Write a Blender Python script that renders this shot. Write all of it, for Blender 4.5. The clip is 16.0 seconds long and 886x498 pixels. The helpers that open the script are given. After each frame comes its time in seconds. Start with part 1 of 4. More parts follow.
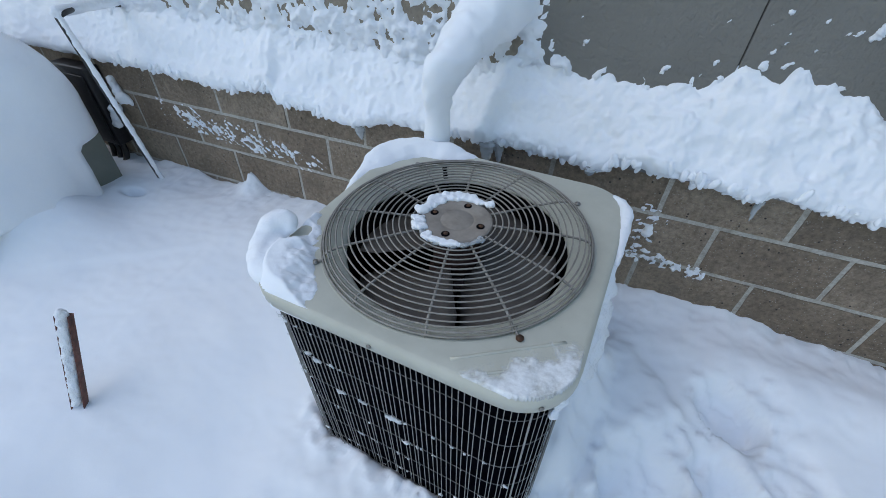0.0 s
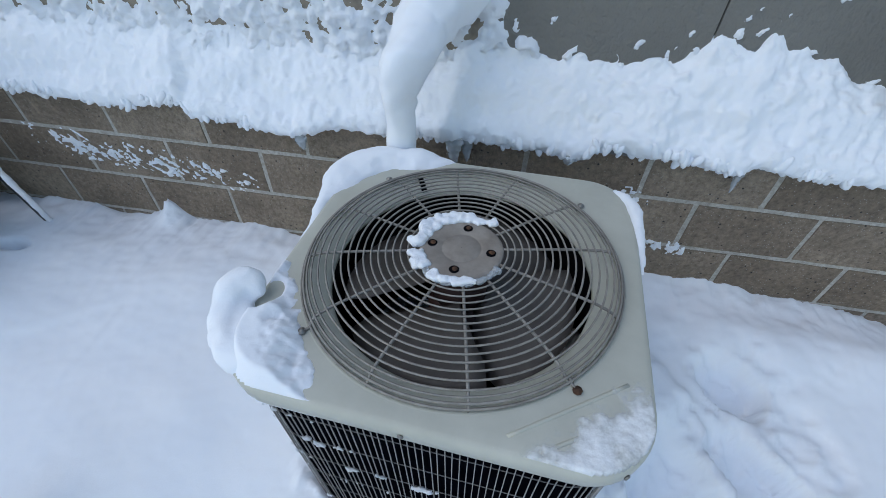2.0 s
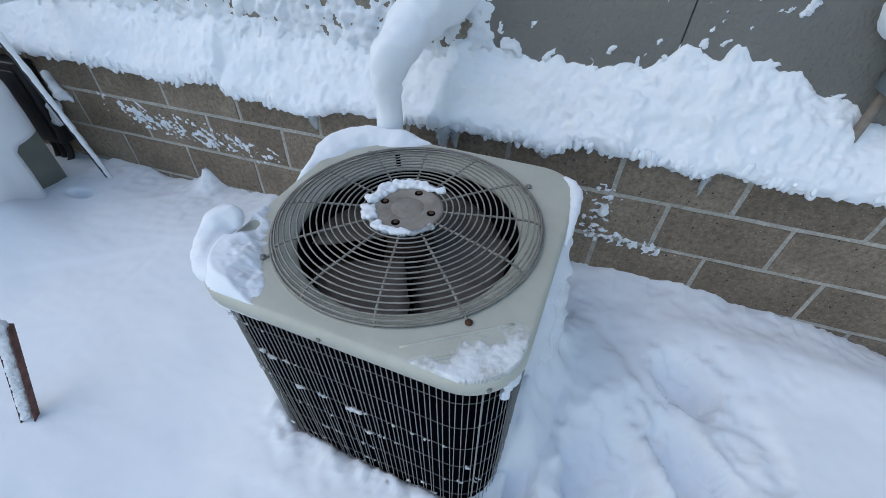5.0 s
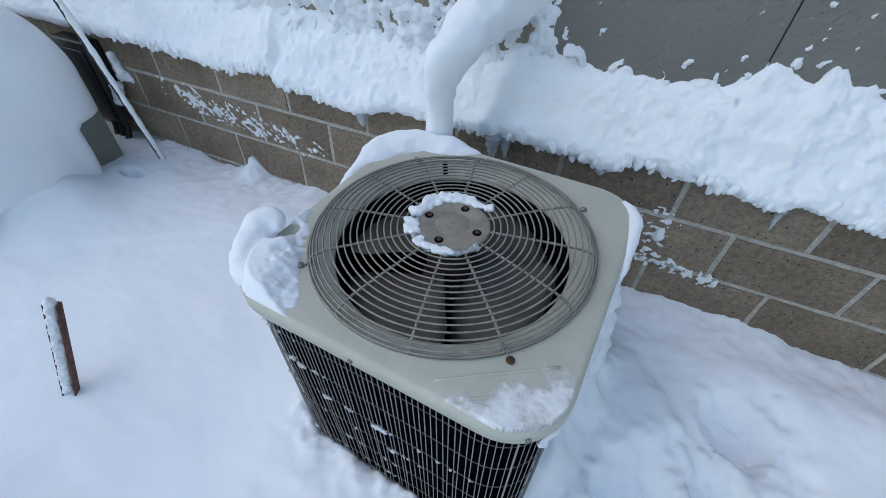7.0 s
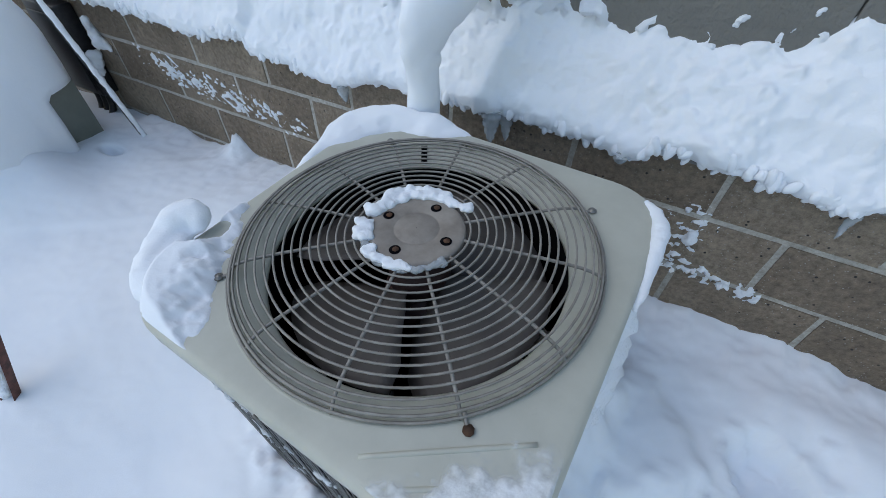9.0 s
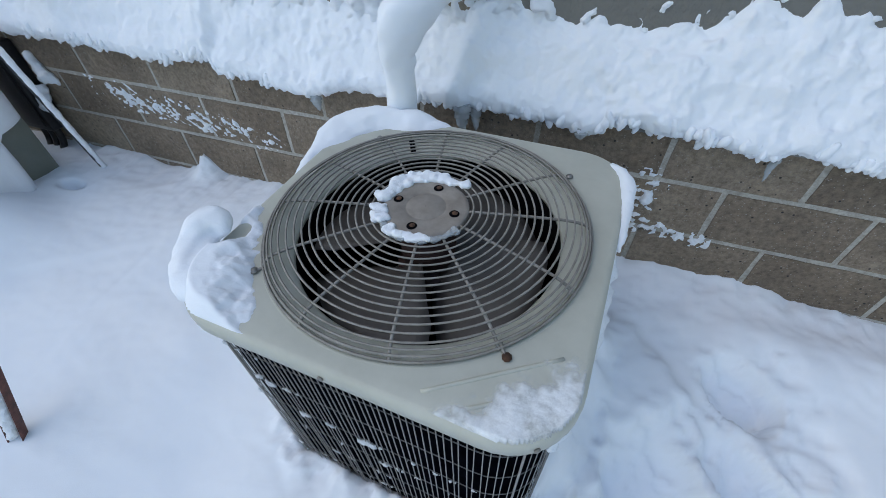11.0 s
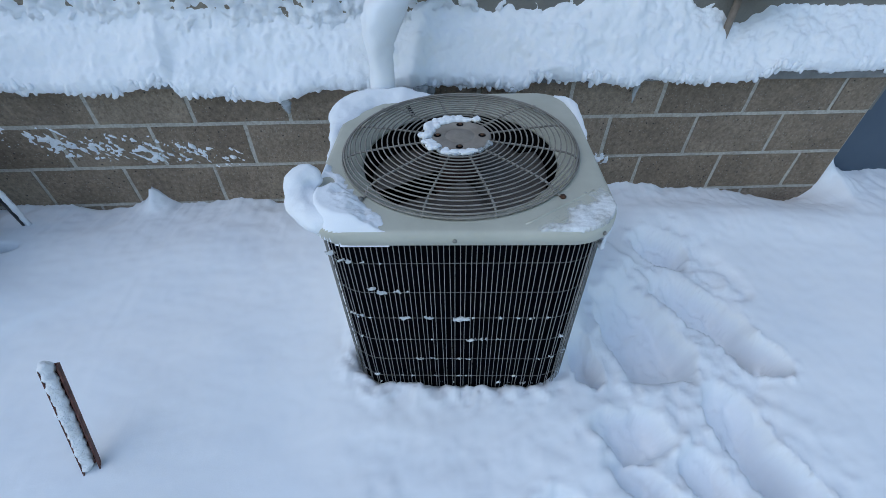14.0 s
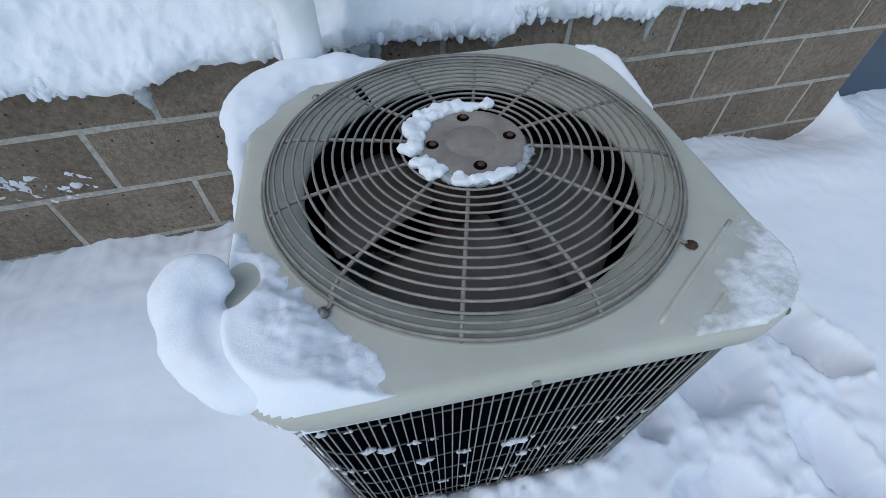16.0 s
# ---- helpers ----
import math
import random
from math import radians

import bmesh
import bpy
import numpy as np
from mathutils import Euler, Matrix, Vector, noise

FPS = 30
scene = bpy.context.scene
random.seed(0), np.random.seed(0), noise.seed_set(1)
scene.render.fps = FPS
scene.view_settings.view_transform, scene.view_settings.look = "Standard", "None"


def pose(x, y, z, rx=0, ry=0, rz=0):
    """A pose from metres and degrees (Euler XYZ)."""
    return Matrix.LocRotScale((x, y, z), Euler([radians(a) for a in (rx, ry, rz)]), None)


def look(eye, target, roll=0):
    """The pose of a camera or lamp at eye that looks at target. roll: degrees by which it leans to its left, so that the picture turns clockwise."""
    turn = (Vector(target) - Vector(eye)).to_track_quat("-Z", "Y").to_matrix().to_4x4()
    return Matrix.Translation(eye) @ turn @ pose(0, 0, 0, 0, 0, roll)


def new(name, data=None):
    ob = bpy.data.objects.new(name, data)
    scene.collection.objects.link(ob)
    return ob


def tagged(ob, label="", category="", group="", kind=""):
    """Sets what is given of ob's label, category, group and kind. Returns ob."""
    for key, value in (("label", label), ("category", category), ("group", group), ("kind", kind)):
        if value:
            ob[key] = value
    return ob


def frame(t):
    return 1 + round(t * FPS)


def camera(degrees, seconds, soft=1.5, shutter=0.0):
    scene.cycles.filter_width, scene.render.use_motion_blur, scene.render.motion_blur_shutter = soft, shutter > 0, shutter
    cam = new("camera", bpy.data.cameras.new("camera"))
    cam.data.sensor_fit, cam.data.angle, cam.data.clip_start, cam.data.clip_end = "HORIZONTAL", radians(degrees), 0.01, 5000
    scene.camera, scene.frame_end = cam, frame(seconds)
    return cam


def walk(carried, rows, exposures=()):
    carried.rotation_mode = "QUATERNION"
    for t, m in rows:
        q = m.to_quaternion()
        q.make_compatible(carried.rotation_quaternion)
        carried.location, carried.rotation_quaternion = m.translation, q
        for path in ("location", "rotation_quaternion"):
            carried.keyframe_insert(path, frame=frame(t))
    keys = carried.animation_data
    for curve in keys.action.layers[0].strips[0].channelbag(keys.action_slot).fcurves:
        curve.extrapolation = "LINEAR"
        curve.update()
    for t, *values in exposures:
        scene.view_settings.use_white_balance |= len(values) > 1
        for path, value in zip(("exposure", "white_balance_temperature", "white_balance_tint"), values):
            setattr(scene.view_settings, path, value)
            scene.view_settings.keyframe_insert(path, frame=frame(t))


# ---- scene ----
cam = camera(93.2, 16.0, soft=0.7)
PATH = [
    (0, (0.326, -1.456, 1.311), (-0.207, -0.042, 0.002), 2.3),
    (0.5, (0.238, -1.418, 1.298), (-0.216, -0.009, -0.046), 2.2),
    (1, (0.232, -1.311, 1.306), (-0.164, 0.101, -0.053), 1.6),
    (1.5, (0.197, -1.267, 1.299), (-0.107, 0.153, -0.076), 1.7),
    (2, (0.116, -1.303, 1.291), (-0.095, 0.131, -0.087), 2.1),
    (2.5, (0.046, -1.329, 1.277), (-0.101, 0.114, -0.099), 2.5),
    (3, (0.028, -1.336, 1.283), (-0.112, 0.118, -0.083), 2.8),
    (3.5, (0.095, -1.36, 1.296), (-0.111, 0.097, -0.058), 2.4),
    (4, (0.26, -1.402, 1.303), (-0.022, 0.047, -0.047), 2.2),
    (4.2, (0.291, -1.434, 1.313), (-0.02, 0.008, -0.037), 2.2),
    (6.3, (0.463, -1.416, 1.305), (-0.072, -0.046, -0.051), 2.9),
    (6.5, (0.438, -1.401, 1.315), (-0.106, -0.04, -0.046), 3.0),
    (7, (0.33, -1.363, 1.316), (-0.224, -0.023, -0.062), 3.1),
    (7.5, (0.275, -1.331, 1.311), (-0.293, -0.012, -0.081), 2.8),
    (8, (0.33, -1.288, 1.317), (-0.271, 0.007, -0.084), 2.1),
    (8.5, (0.393, -1.226, 1.304), (-0.227, 0.037, -0.117), 1.7),
    (9, (0.35, -1.129, 1.207), (-0.269, 0.104, -0.241), 1.7),
    (9.2, (0.292, -1.068, 1.108), (-0.292, 0.136, -0.378), 2.0),
    (11.3, (0.308, -1.349, 1.279), (-0.101, 0.026, -0.114), 0.1),
    (11.5, (0.297, -1.398, 1.299), (-0.077, 0.021, -0.061), 0.4),
    (12, (0.176, -1.501, 1.28), (-0.059, -0.041, -0.066), 1.0),
    (12.5, (0.152, -1.595, 1.266), (0.025, -0.131, -0.091), 1.2),
    (13, (0.186, -1.714, 1.253), (0.133, -0.244, -0.103), 1.0),
    (13.5, (0.063, -1.753, 1.234), (0.093, -0.271, -0.109), 0.9),
    (14, (-0.051, -1.759, 1.243), (0.039, -0.276, -0.097), 0.4),
    (14.5, (-0.046, -1.671, 1.227), (0.104, -0.2, -0.12), -0.1),
    (15, (-0.043, -1.522, 1.215), (0.171, -0.076, -0.15), -0.4),
    (15.5, (-0.105, -1.36, 1.175), (0.189, 0.022, -0.24), -0.1),
    (16, (-0.142, -1.2, 1.079), (0.228, 0.057, -0.432), 0.8),
]
walk(cam, [(t, look(eye, target, roll)) for t, eye, target, roll in PATH],
     exposures=[(0, 0.22, 6590, 10), (4, 0.25, 6620, 10), (9, 0.25, 6690, 10), (12, 0.25, 6610, 10), (13, 0.14, 6330, 9), (14, 0.06, 6190, 8), (15, 0.12, 6190, 8), (16, 0.24, 6690, 10)])

# ---- world, sun, exposure ----
world = bpy.data.worlds.new("sky")
scene.world = world
world.use_nodes = True
wn = world.node_tree
sky = wn.nodes.new("ShaderNodeTexSky")
sky.sky_type, sky.sun_disc = "NISHITA", False
sky.sun_elevation, sky.sun_rotation = radians(54), radians(-112)
sky.dust_density, sky.air_density = 0.6, 1.5
wn.nodes["Background"].inputs[1].default_value = 0.15
wn.links.new(sky.outputs[0], wn.nodes["Background"].inputs[0])
sun = new("sun", bpy.data.lights.new("sun", "SUN"))
sun.data.energy, sun.data.angle, sun.data.color = 0.58, radians(60), (1.0, 0.96, 0.92)
sun.matrix_world = look((-4.0, -1.6, 5.6), (0, 0, 0))


# ---- materials ----
def mat(name, colour, rough=0.5, metal=0.0):
    m = bpy.data.materials.new(name)
    m.use_nodes = True
    b = m.node_tree.nodes["Principled BSDF"]
    b.inputs["Base Color"].default_value = (*colour, 1)
    b.inputs["Roughness"].default_value = rough
    b.inputs["Metallic"].default_value = metal
    return m


def nod(m, kind, **values):
    n = m.node_tree.nodes.new(kind)
    for k, v in values.items():
        n.inputs[k].default_value = v
    return n


def grain(m, scale, detail=4.0, rough=0.6):
    """A noise in the object's own metres."""
    c = nod(m, "ShaderNodeTexCoord")
    n = nod(m, "ShaderNodeTexNoise", Scale=scale, Detail=detail, Roughness=rough)
    m.node_tree.links.new(c.outputs["Object"], n.inputs["Vector"])
    return n.outputs["Fac"]


def ramp(m, fac, stops):
    r = nod(m, "ShaderNodeValToRGB")
    e = r.color_ramp.elements
    while len(e) < len(stops):
        e.new(0.5)
    for k, (p, c) in zip(e, stops):
        k.position, k.color = p, (*c, 1)
    m.node_tree.links.new(fac, r.inputs[0])
    return r.outputs[0]


def blend(m, a, b, fac, mode="MIX"):
    x = m.node_tree.nodes.new("ShaderNodeMix")
    x.data_type, x.blend_type = "RGBA", mode
    for s, v in ((x.inputs[0], fac), (x.inputs[6], a), (x.inputs[7], b)):
        if isinstance(v, (int, float)):
            s.default_value = v
        elif isinstance(v, tuple):
            s.default_value = (*v, 1)
        else:
            m.node_tree.links.new(v, s)
    return x.outputs[2]


def paint(m, colour=None, bumps=(), rough=None):
    """Sets the colour socket, a chain of bumps (height socket, strength, metres) and a roughness socket."""
    b, k = m.node_tree.nodes["Principled BSDF"], m.node_tree.links
    if colour is not None:
        k.new(colour, b.inputs["Base Color"])
    if rough is not None:
        k.new(rough, b.inputs["Roughness"])
    last = None
    for h, s, d in bumps:
        n = nod(m, "ShaderNodeBump", Strength=s, Distance=d)
        k.new(h, n.inputs["Height"])
        if last:
            k.new(last, n.inputs["Normal"])
        last = n.outputs["Normal"]
    if last:
        k.new(last, b.inputs["Normal"])
    return m


def snow_material(name, coarse, fine):
    m = mat(name, (0.86, 0.88, 0.9), 0.62)
    b = m.node_tree.nodes["Principled BSDF"]
    b.inputs["Specular IOR Level"].default_value = 0.25
    c = ramp(m, grain(m, 3.0), [(0.3, (0.79, 0.835, 0.89)), (0.7, (0.855, 0.88, 0.91))])
    return paint(m, c, [(grain(m, 28, 5), coarse, 0.012), (grain(m, 105, 4), 0.8 * coarse + 0.03, 0.004), (grain(m, 420, 3), fine, 0.0014)])


SNOW = snow_material("snow", 0.35, 0.6)
SNOW_SOFT = snow_material("soft snow", 0.10, 0.3)
SNOW_GROUND = snow_material("settled snow", 0.05, 0.25)
FLAKE = mat("icy flake", (0.62, 0.66, 0.7), 0.4)
paint(FLAKE, ramp(FLAKE, grain(FLAKE, 60, 4), [(0.3, (0.45, 0.49, 0.53)), (0.7, (0.74, 0.77, 0.8))]), [(grain(FLAKE, 300), 0.5, 0.002)])
SNOW_ROUGH = snow_material("crusted snow", 0.7, 0.8)

ICE = mat("ice", (0.8, 0.86, 0.9), 0.18)
ICE.node_tree.nodes["Principled BSDF"].inputs["Transmission Weight"].default_value = 0.65
ICE.node_tree.nodes["Principled BSDF"].inputs["IOR"].default_value = 1.31
paint(ICE, None, [(grain(ICE, 120), 0.7, 0.004)])


def block_material():
    m = mat("split concrete block", (0.2, 0.17, 0.14), 0.9)
    info = nod(m, "ShaderNodeObjectInfo")
    tone = ramp(m, info.outputs["Random"], [(0.0, (0.205, 0.162, 0.121)), (0.5, (0.246, 0.197, 0.149)), (1.0, (0.285, 0.232, 0.177))])
    c = nod(m, "ShaderNodeTexCoord")
    v = nod(m, "ShaderNodeTexVoronoi", Scale=95.0)
    w = nod(m, "ShaderNodeTexVoronoi", Scale=38.0)
    geo = nod(m, "ShaderNodeNewGeometry")
    for x in (v, w):
        m.node_tree.links.new(geo.outputs["Position"], x.inputs["Vector"])
    n = nod(m, "ShaderNodeTexNoise", Scale=55.0, Detail=6.0, Roughness=0.75)
    m.node_tree.links.new(geo.outputs["Position"], n.inputs["Vector"])
    big = nod(m, "ShaderNodeTexNoise", Scale=5.0, Detail=3.0)
    m.node_tree.links.new(geo.outputs["Position"], big.inputs["Vector"])
    t1 = ramp(m, n.outputs["Fac"], [(0.28, (0.52, 0.50, 0.47)), (0.5, (1, 1, 1)), (0.74, (1.5, 1.47, 1.42))])
    col = blend(m, tone, t1, 1.0, "MULTIPLY")
    t2 = ramp(m, big.outputs["Fac"], [(0.3, (0.78, 0.76, 0.74)), (0.7, (1.15, 1.14, 1.12))])
    col = blend(m, col, t2, 1.0, "MULTIPLY")
    light = ramp(m, v.outputs["Distance"], [(0.14, (1, 1, 1)), (0.2, (0, 0, 0))])
    pick = nod(m, "ShaderNodeMath")
    pick.operation = "GREATER_THAN"
    m.node_tree.links.new(v.outputs["Color"], pick.inputs[0])
    pick.inputs[1].default_value = 0.56
    both = blend(m, light, pick.outputs[0], 1.0, "MULTIPLY")
    col = blend(m, col, (0.34, 0.31, 0.27), both)
    pit = ramp(m, w.outputs["Distance"], [(0.1, (1, 1, 1)), (0.16, (0, 0, 0))])
    pick2 = nod(m, "ShaderNodeMath")
    pick2.operation = "GREATER_THAN"
    m.node_tree.links.new(w.outputs["Color"], pick2.inputs[0])
    pick2.inputs[1].default_value = 0.78
    pits = blend(m, pit, pick2.outputs[0], 1.0, "MULTIPLY")
    col = blend(m, col, (0.035, 0.03, 0.027), pits)
    return paint(m, col, [(n.outputs["Fac"], 1.0, 0.010), (v.outputs["Distance"], 0.3, 0.002)])


BLOCK = block_material()
MORTAR = mat("mortar", (0.4, 0.39, 0.36), 0.9)
m1 = ramp(MORTAR, grain(MORTAR, 9, 7, 0.7), [(0.3, (0.33, 0.307, 0.265)), (0.5, (0.45, 0.428, 0.38)), (0.72, (0.53, 0.508, 0.46))])
m2 = ramp(MORTAR, grain(MORTAR, 70, 5, 0.7), [(0.35, (0.72, 0.70, 0.68)), (0.65, (1.1, 1.1, 1.1))])
paint(MORTAR, blend(MORTAR, m1, m2, 1.0, "MULTIPLY"), [(grain(MORTAR, 120, 5), 0.9, 0.004)])
STUCCO = mat("painted stucco", (0.16, 0.155, 0.14), 0.8)
paint(STUCCO, ramp(STUCCO, grain(STUCCO, 2.5, 5), [(0.3, (0.160, 0.156, 0.140)), (0.7, (0.198, 0.193, 0.174))]),
      [(grain(STUCCO, 42, 5), 1.0, 0.012), (grain(STUCCO, 160, 3), 0.6, 0.003)])
TAN = mat("tan stucco", (0.26, 0.22, 0.17), 0.9)
paint(TAN, ramp(TAN, grain(TAN, 30, 6), [(0.3, (0.17, 0.145, 0.115)), (0.7, (0.30, 0.26, 0.205))]), [(grain(TAN, 80, 5), 0.8, 0.008)])
CAP = mat("weathered cap", (0.2, 0.205, 0.205), 0.7)
paint(CAP, ramp(CAP, grain(CAP, 12, 6), [(0.3, (0.13, 0.135, 0.135)), (0.7, (0.235, 0.24, 0.24))]), [(grain(CAP, 90), 0.4, 0.003)])
SHELL = mat("beige painted steel", (0.38, 0.385, 0.33), 0.45)
paint(SHELL, ramp(SHELL, grain(SHELL, 7, 7, 0.65), [(0.25, (0.40, 0.402, 0.342)), (0.6, (0.475, 0.477, 0.41)), (0.8, (0.505, 0.506, 0.44))]),
      [(grain(SHELL, 900, 2), 0.12, 0.0006), (grain(SHELL, 6, 2), 0.15, 0.006)],
      ramp(SHELL, grain(SHELL, 22, 5), [(0.3, (0.36,) * 3), (0.7, (0.58,) * 3)]))
WIRE = mat("weathered grille wire", (0.2, 0.19, 0.17), 0.5)
paint(WIRE, ramp(WIRE, grain(WIRE, 45, 5), [(0.3, (0.175, 0.164, 0.145)), (0.65, (0.28, 0.266, 0.238)), (0.8, (0.33, 0.32, 0.295))]), [(grain(WIRE, 500), 0.3, 0.001)])
GUARD = mat("grey guard wire", (0.2, 0.2, 0.195), 0.5)
paint(GUARD, ramp(GUARD, grain(GUARD, 30, 5), [(0.3, (0.19, 0.19, 0.186)), (0.7, (0.30, 0.30, 0.292))]))
BAND = mat("dull guard band", (0.11, 0.11, 0.108), 0.6)
paint(BAND, ramp(BAND, grain(BAND, 30, 5), [(0.3, (0.075, 0.076, 0.076)), (0.7, (0.145, 0.145, 0.141))]))
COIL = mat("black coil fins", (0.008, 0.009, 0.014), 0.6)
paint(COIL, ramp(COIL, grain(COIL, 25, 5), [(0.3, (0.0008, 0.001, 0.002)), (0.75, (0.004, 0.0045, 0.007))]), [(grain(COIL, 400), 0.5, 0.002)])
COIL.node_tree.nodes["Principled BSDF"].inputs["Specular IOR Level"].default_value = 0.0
SEAM = mat("dark joint filler", (0.075, 0.072, 0.065), 0.8)
# near-black colour stands in for the shade inside the unit and its slots
RECESS_SHADE = mat("painted recess shade", (0.004, 0.004, 0.005), 0.9)
RECESS_SHADE.node_tree.nodes["Principled BSDF"].inputs["Specular IOR Level"].default_value = 0.05
BLADE = mat("dusty fan blade", (0.095, 0.083, 0.073), 0.55)
paint(BLADE, ramp(BLADE, grain(BLADE, 9, 6), [(0.3, (0.062, 0.055, 0.050)), (0.7, (0.115, 0.103, 0.092))]), [(grain(BLADE, 200), 0.2, 0.001)])
HUB = mat("dull hub plate", (0.27, 0.24, 0.21), 0.5)
paint(HUB, ramp(HUB, grain(HUB, 25, 7), [(0.3, (0.19, 0.165, 0.142)), (0.7, (0.305, 0.275, 0.24))]), [(grain(HUB, 300), 0.3, 0.001)])
MOTOR = mat("rusty motor", (0.045, 0.02, 0.016), 0.7)
RUST = mat("rust", (0.13, 0.05, 0.022), 0.85)
paint(RUST, ramp(RUST, grain(RUST, 60, 6), [(0.3, (0.03, 0.016, 0.010)), (0.7, (0.13, 0.06, 0.03))]), [(grain(RUST, 150), 0.6, 0.002)])
STAKE = mat("rusty maroon steel", (0.07, 0.03, 0.027), 0.8)
paint(STAKE, ramp(STAKE, grain(STAKE, 40, 6), [(0.3, (0.04, 0.022, 0.020)), (0.7, (0.19, 0.075, 0.058))]), [(grain(STAKE, 150), 0.6, 0.002)])
SCREW = mat("zinc screw", (0.25, 0.24, 0.22), 0.45, 0.7)
BLACK = mat("black painted metal", (0.012, 0.012, 0.014), 0.45)
paint(BLACK, ramp(BLACK, grain(BLACK, 50), [(0.3, (0.006, 0.006, 0.008)), (0.7, (0.022, 0.022, 0.024))]))
BLUE = mat("slate blue door paint", (0.055, 0.085, 0.125), 0.5)
paint(BLUE, ramp(BLUE, grain(BLUE, 4, 5), [(0.3, (0.05, 0.079, 0.118)), (0.7, (0.062, 0.093, 0.135))]), [(grain(BLUE, 300), 0.15, 0.001)])
METER = mat("grey blue enamel", (0.15, 0.18, 0.2), 0.4)
paint(METER, ramp(METER, grain(METER, 20, 5), [(0.3, (0.115, 0.145, 0.16)), (0.7, (0.165, 0.20, 0.22))]))
CONDUIT = mat("tan painted conduit", (0.2, 0.165, 0.135), 0.6)
paint(CONDUIT, ramp(CONDUIT, grain(CONDUIT, 40, 5), [(0.3, (0.14, 0.115, 0.095)), (0.7, (0.22, 0.185, 0.152))]))
GREEN = mat("grey green service panel", (0.17, 0.185, 0.16), 0.5)
paint(GREEN, ramp(GREEN, grain(GREEN, 8, 5), [(0.3, (0.145, 0.16, 0.138)), (0.7, (0.19, 0.205, 0.178))]))


FROST = mat("thin frost", (0.84, 0.87, 0.89), 0.6)
fr = ramp(FROST, grain(FROST, 22, 7, 0.7), [(0.30, (0.30,) * 3), (0.48, (0.72,) * 3), (0.64, (0.95,) * 3)])
cover = nod(FROST, "ShaderNodeAttribute")
cover.attribute_name = "cover"
thin = nod(FROST, "ShaderNodeMath")
thin.operation = "MULTIPLY"
FROST.node_tree.links.new(fr, thin.inputs[0])
FROST.node_tree.links.new(cover.outputs["Fac"], thin.inputs[1])
FROST.node_tree.links.new(thin.outputs[0], FROST.node_tree.nodes["Principled BSDF"].inputs["Alpha"])
paint(FROST, None, [(grain(FROST, 90, 5), 0.6, 0.004)])


# ---- mesh helpers ----
def finish(name, bm, material, smooth=True):
    me = bpy.data.meshes.new(name)
    bmesh.ops.recalc_face_normals(bm, faces=bm.faces)
    bm.to_mesh(me)
    bm.free()
    me.materials.append(material)
    if smooth:
        me.polygons.foreach_set("use_smooth", [True] * len(me.polygons))
    return me


def from_grid(name, rows, material, wrap=False, smooth=True, flip=False, hide=None):
    """A sheet from rows of points; wrap closes each row on itself."""
    n = len(rows[0])
    verts = [tuple(p) for r in rows for p in r]
    faces = []
    for i in range(len(rows) - 1):
        for j in range(n if wrap else n - 1):
            k = (j + 1) % n
            f = (i * n + j, i * n + k, (i + 1) * n + k, (i + 1) * n + j)
            if hide is None or not all(hide[v // n][v % n] for v in f):
                faces.append(f[::-1] if flip else f)
    me = bpy.data.meshes.new(name)
    me.from_pydata(verts, [], faces)
    me.materials.append(material)
    if smooth:
        me.polygons.foreach_set("use_smooth", [True] * len(me.polygons))
    me.update()
    return me


def part(name, data, material, parent, label=""):
    """Links a bmesh or a mesh as one object under a thing or a part."""
    ob = new(name, data if isinstance(data, bpy.types.Mesh) else finish(name, data, material))
    ob.parent = parent
    return tagged(ob, label=label)


def thing(name, label, category, group="", at=None):
    ob = new(name)
    ob.empty_display_size = 0.1
    if at is not None:
        ob.matrix_world = at
    return tagged(ob, label, category, group)


def slab(x0, x1, y0, y1, z0, z1, bevel=0.0, segments=2):
    bm = bmesh.new()
    bmesh.ops.create_cube(bm, size=1)
    for v in bm.verts:
        v.co = Vector((x0 + (v.co.x + 0.5) * (x1 - x0), y0 + (v.co.y + 0.5) * (y1 - y0), z0 + (v.co.z + 0.5) * (z1 - z0)))
    if bevel:
        bmesh.ops.bevel(bm, geom=list(bm.edges), offset=bevel, segments=segments, affect="EDGES", profile=0.5)
    return bm


def rod(points, radius, sides=6, closed=False):
    """A round bar along points; radius is one number or one for each point."""
    bm, pts, loops = bmesh.new(), [Vector(p) for p in points], []
    n = len(pts)
    radii = radius if isinstance(radius, (list, tuple)) else [radius] * n
    side = None
    for i, p in enumerate(pts):
        a, b = (pts[i - 1], pts[(i + 1) % n]) if closed else (pts[max(i - 1, 0)], pts[min(i + 1, n - 1)])
        d = (b - a).normalized()
        if side is None:
            side = d.orthogonal().normalized()
        side = (side - d * side.dot(d)).normalized()
        up = d.cross(side)
        loops.append([bm.verts.new(p + radii[i] * (math.cos(t) * side + math.sin(t) * up)) for t in [2 * math.pi * k / sides for k in range(sides)]])
    for i in range(n if closed else n - 1):
        u, v = loops[i], loops[(i + 1) % n]
        for k in range(sides):
            bm.faces.new((u[k], u[(k + 1) % sides], v[(k + 1) % sides], v[k]))
    if not closed:
        bm.faces.new(loops[0][::-1]), bm.faces.new(loops[-1])
    return bm


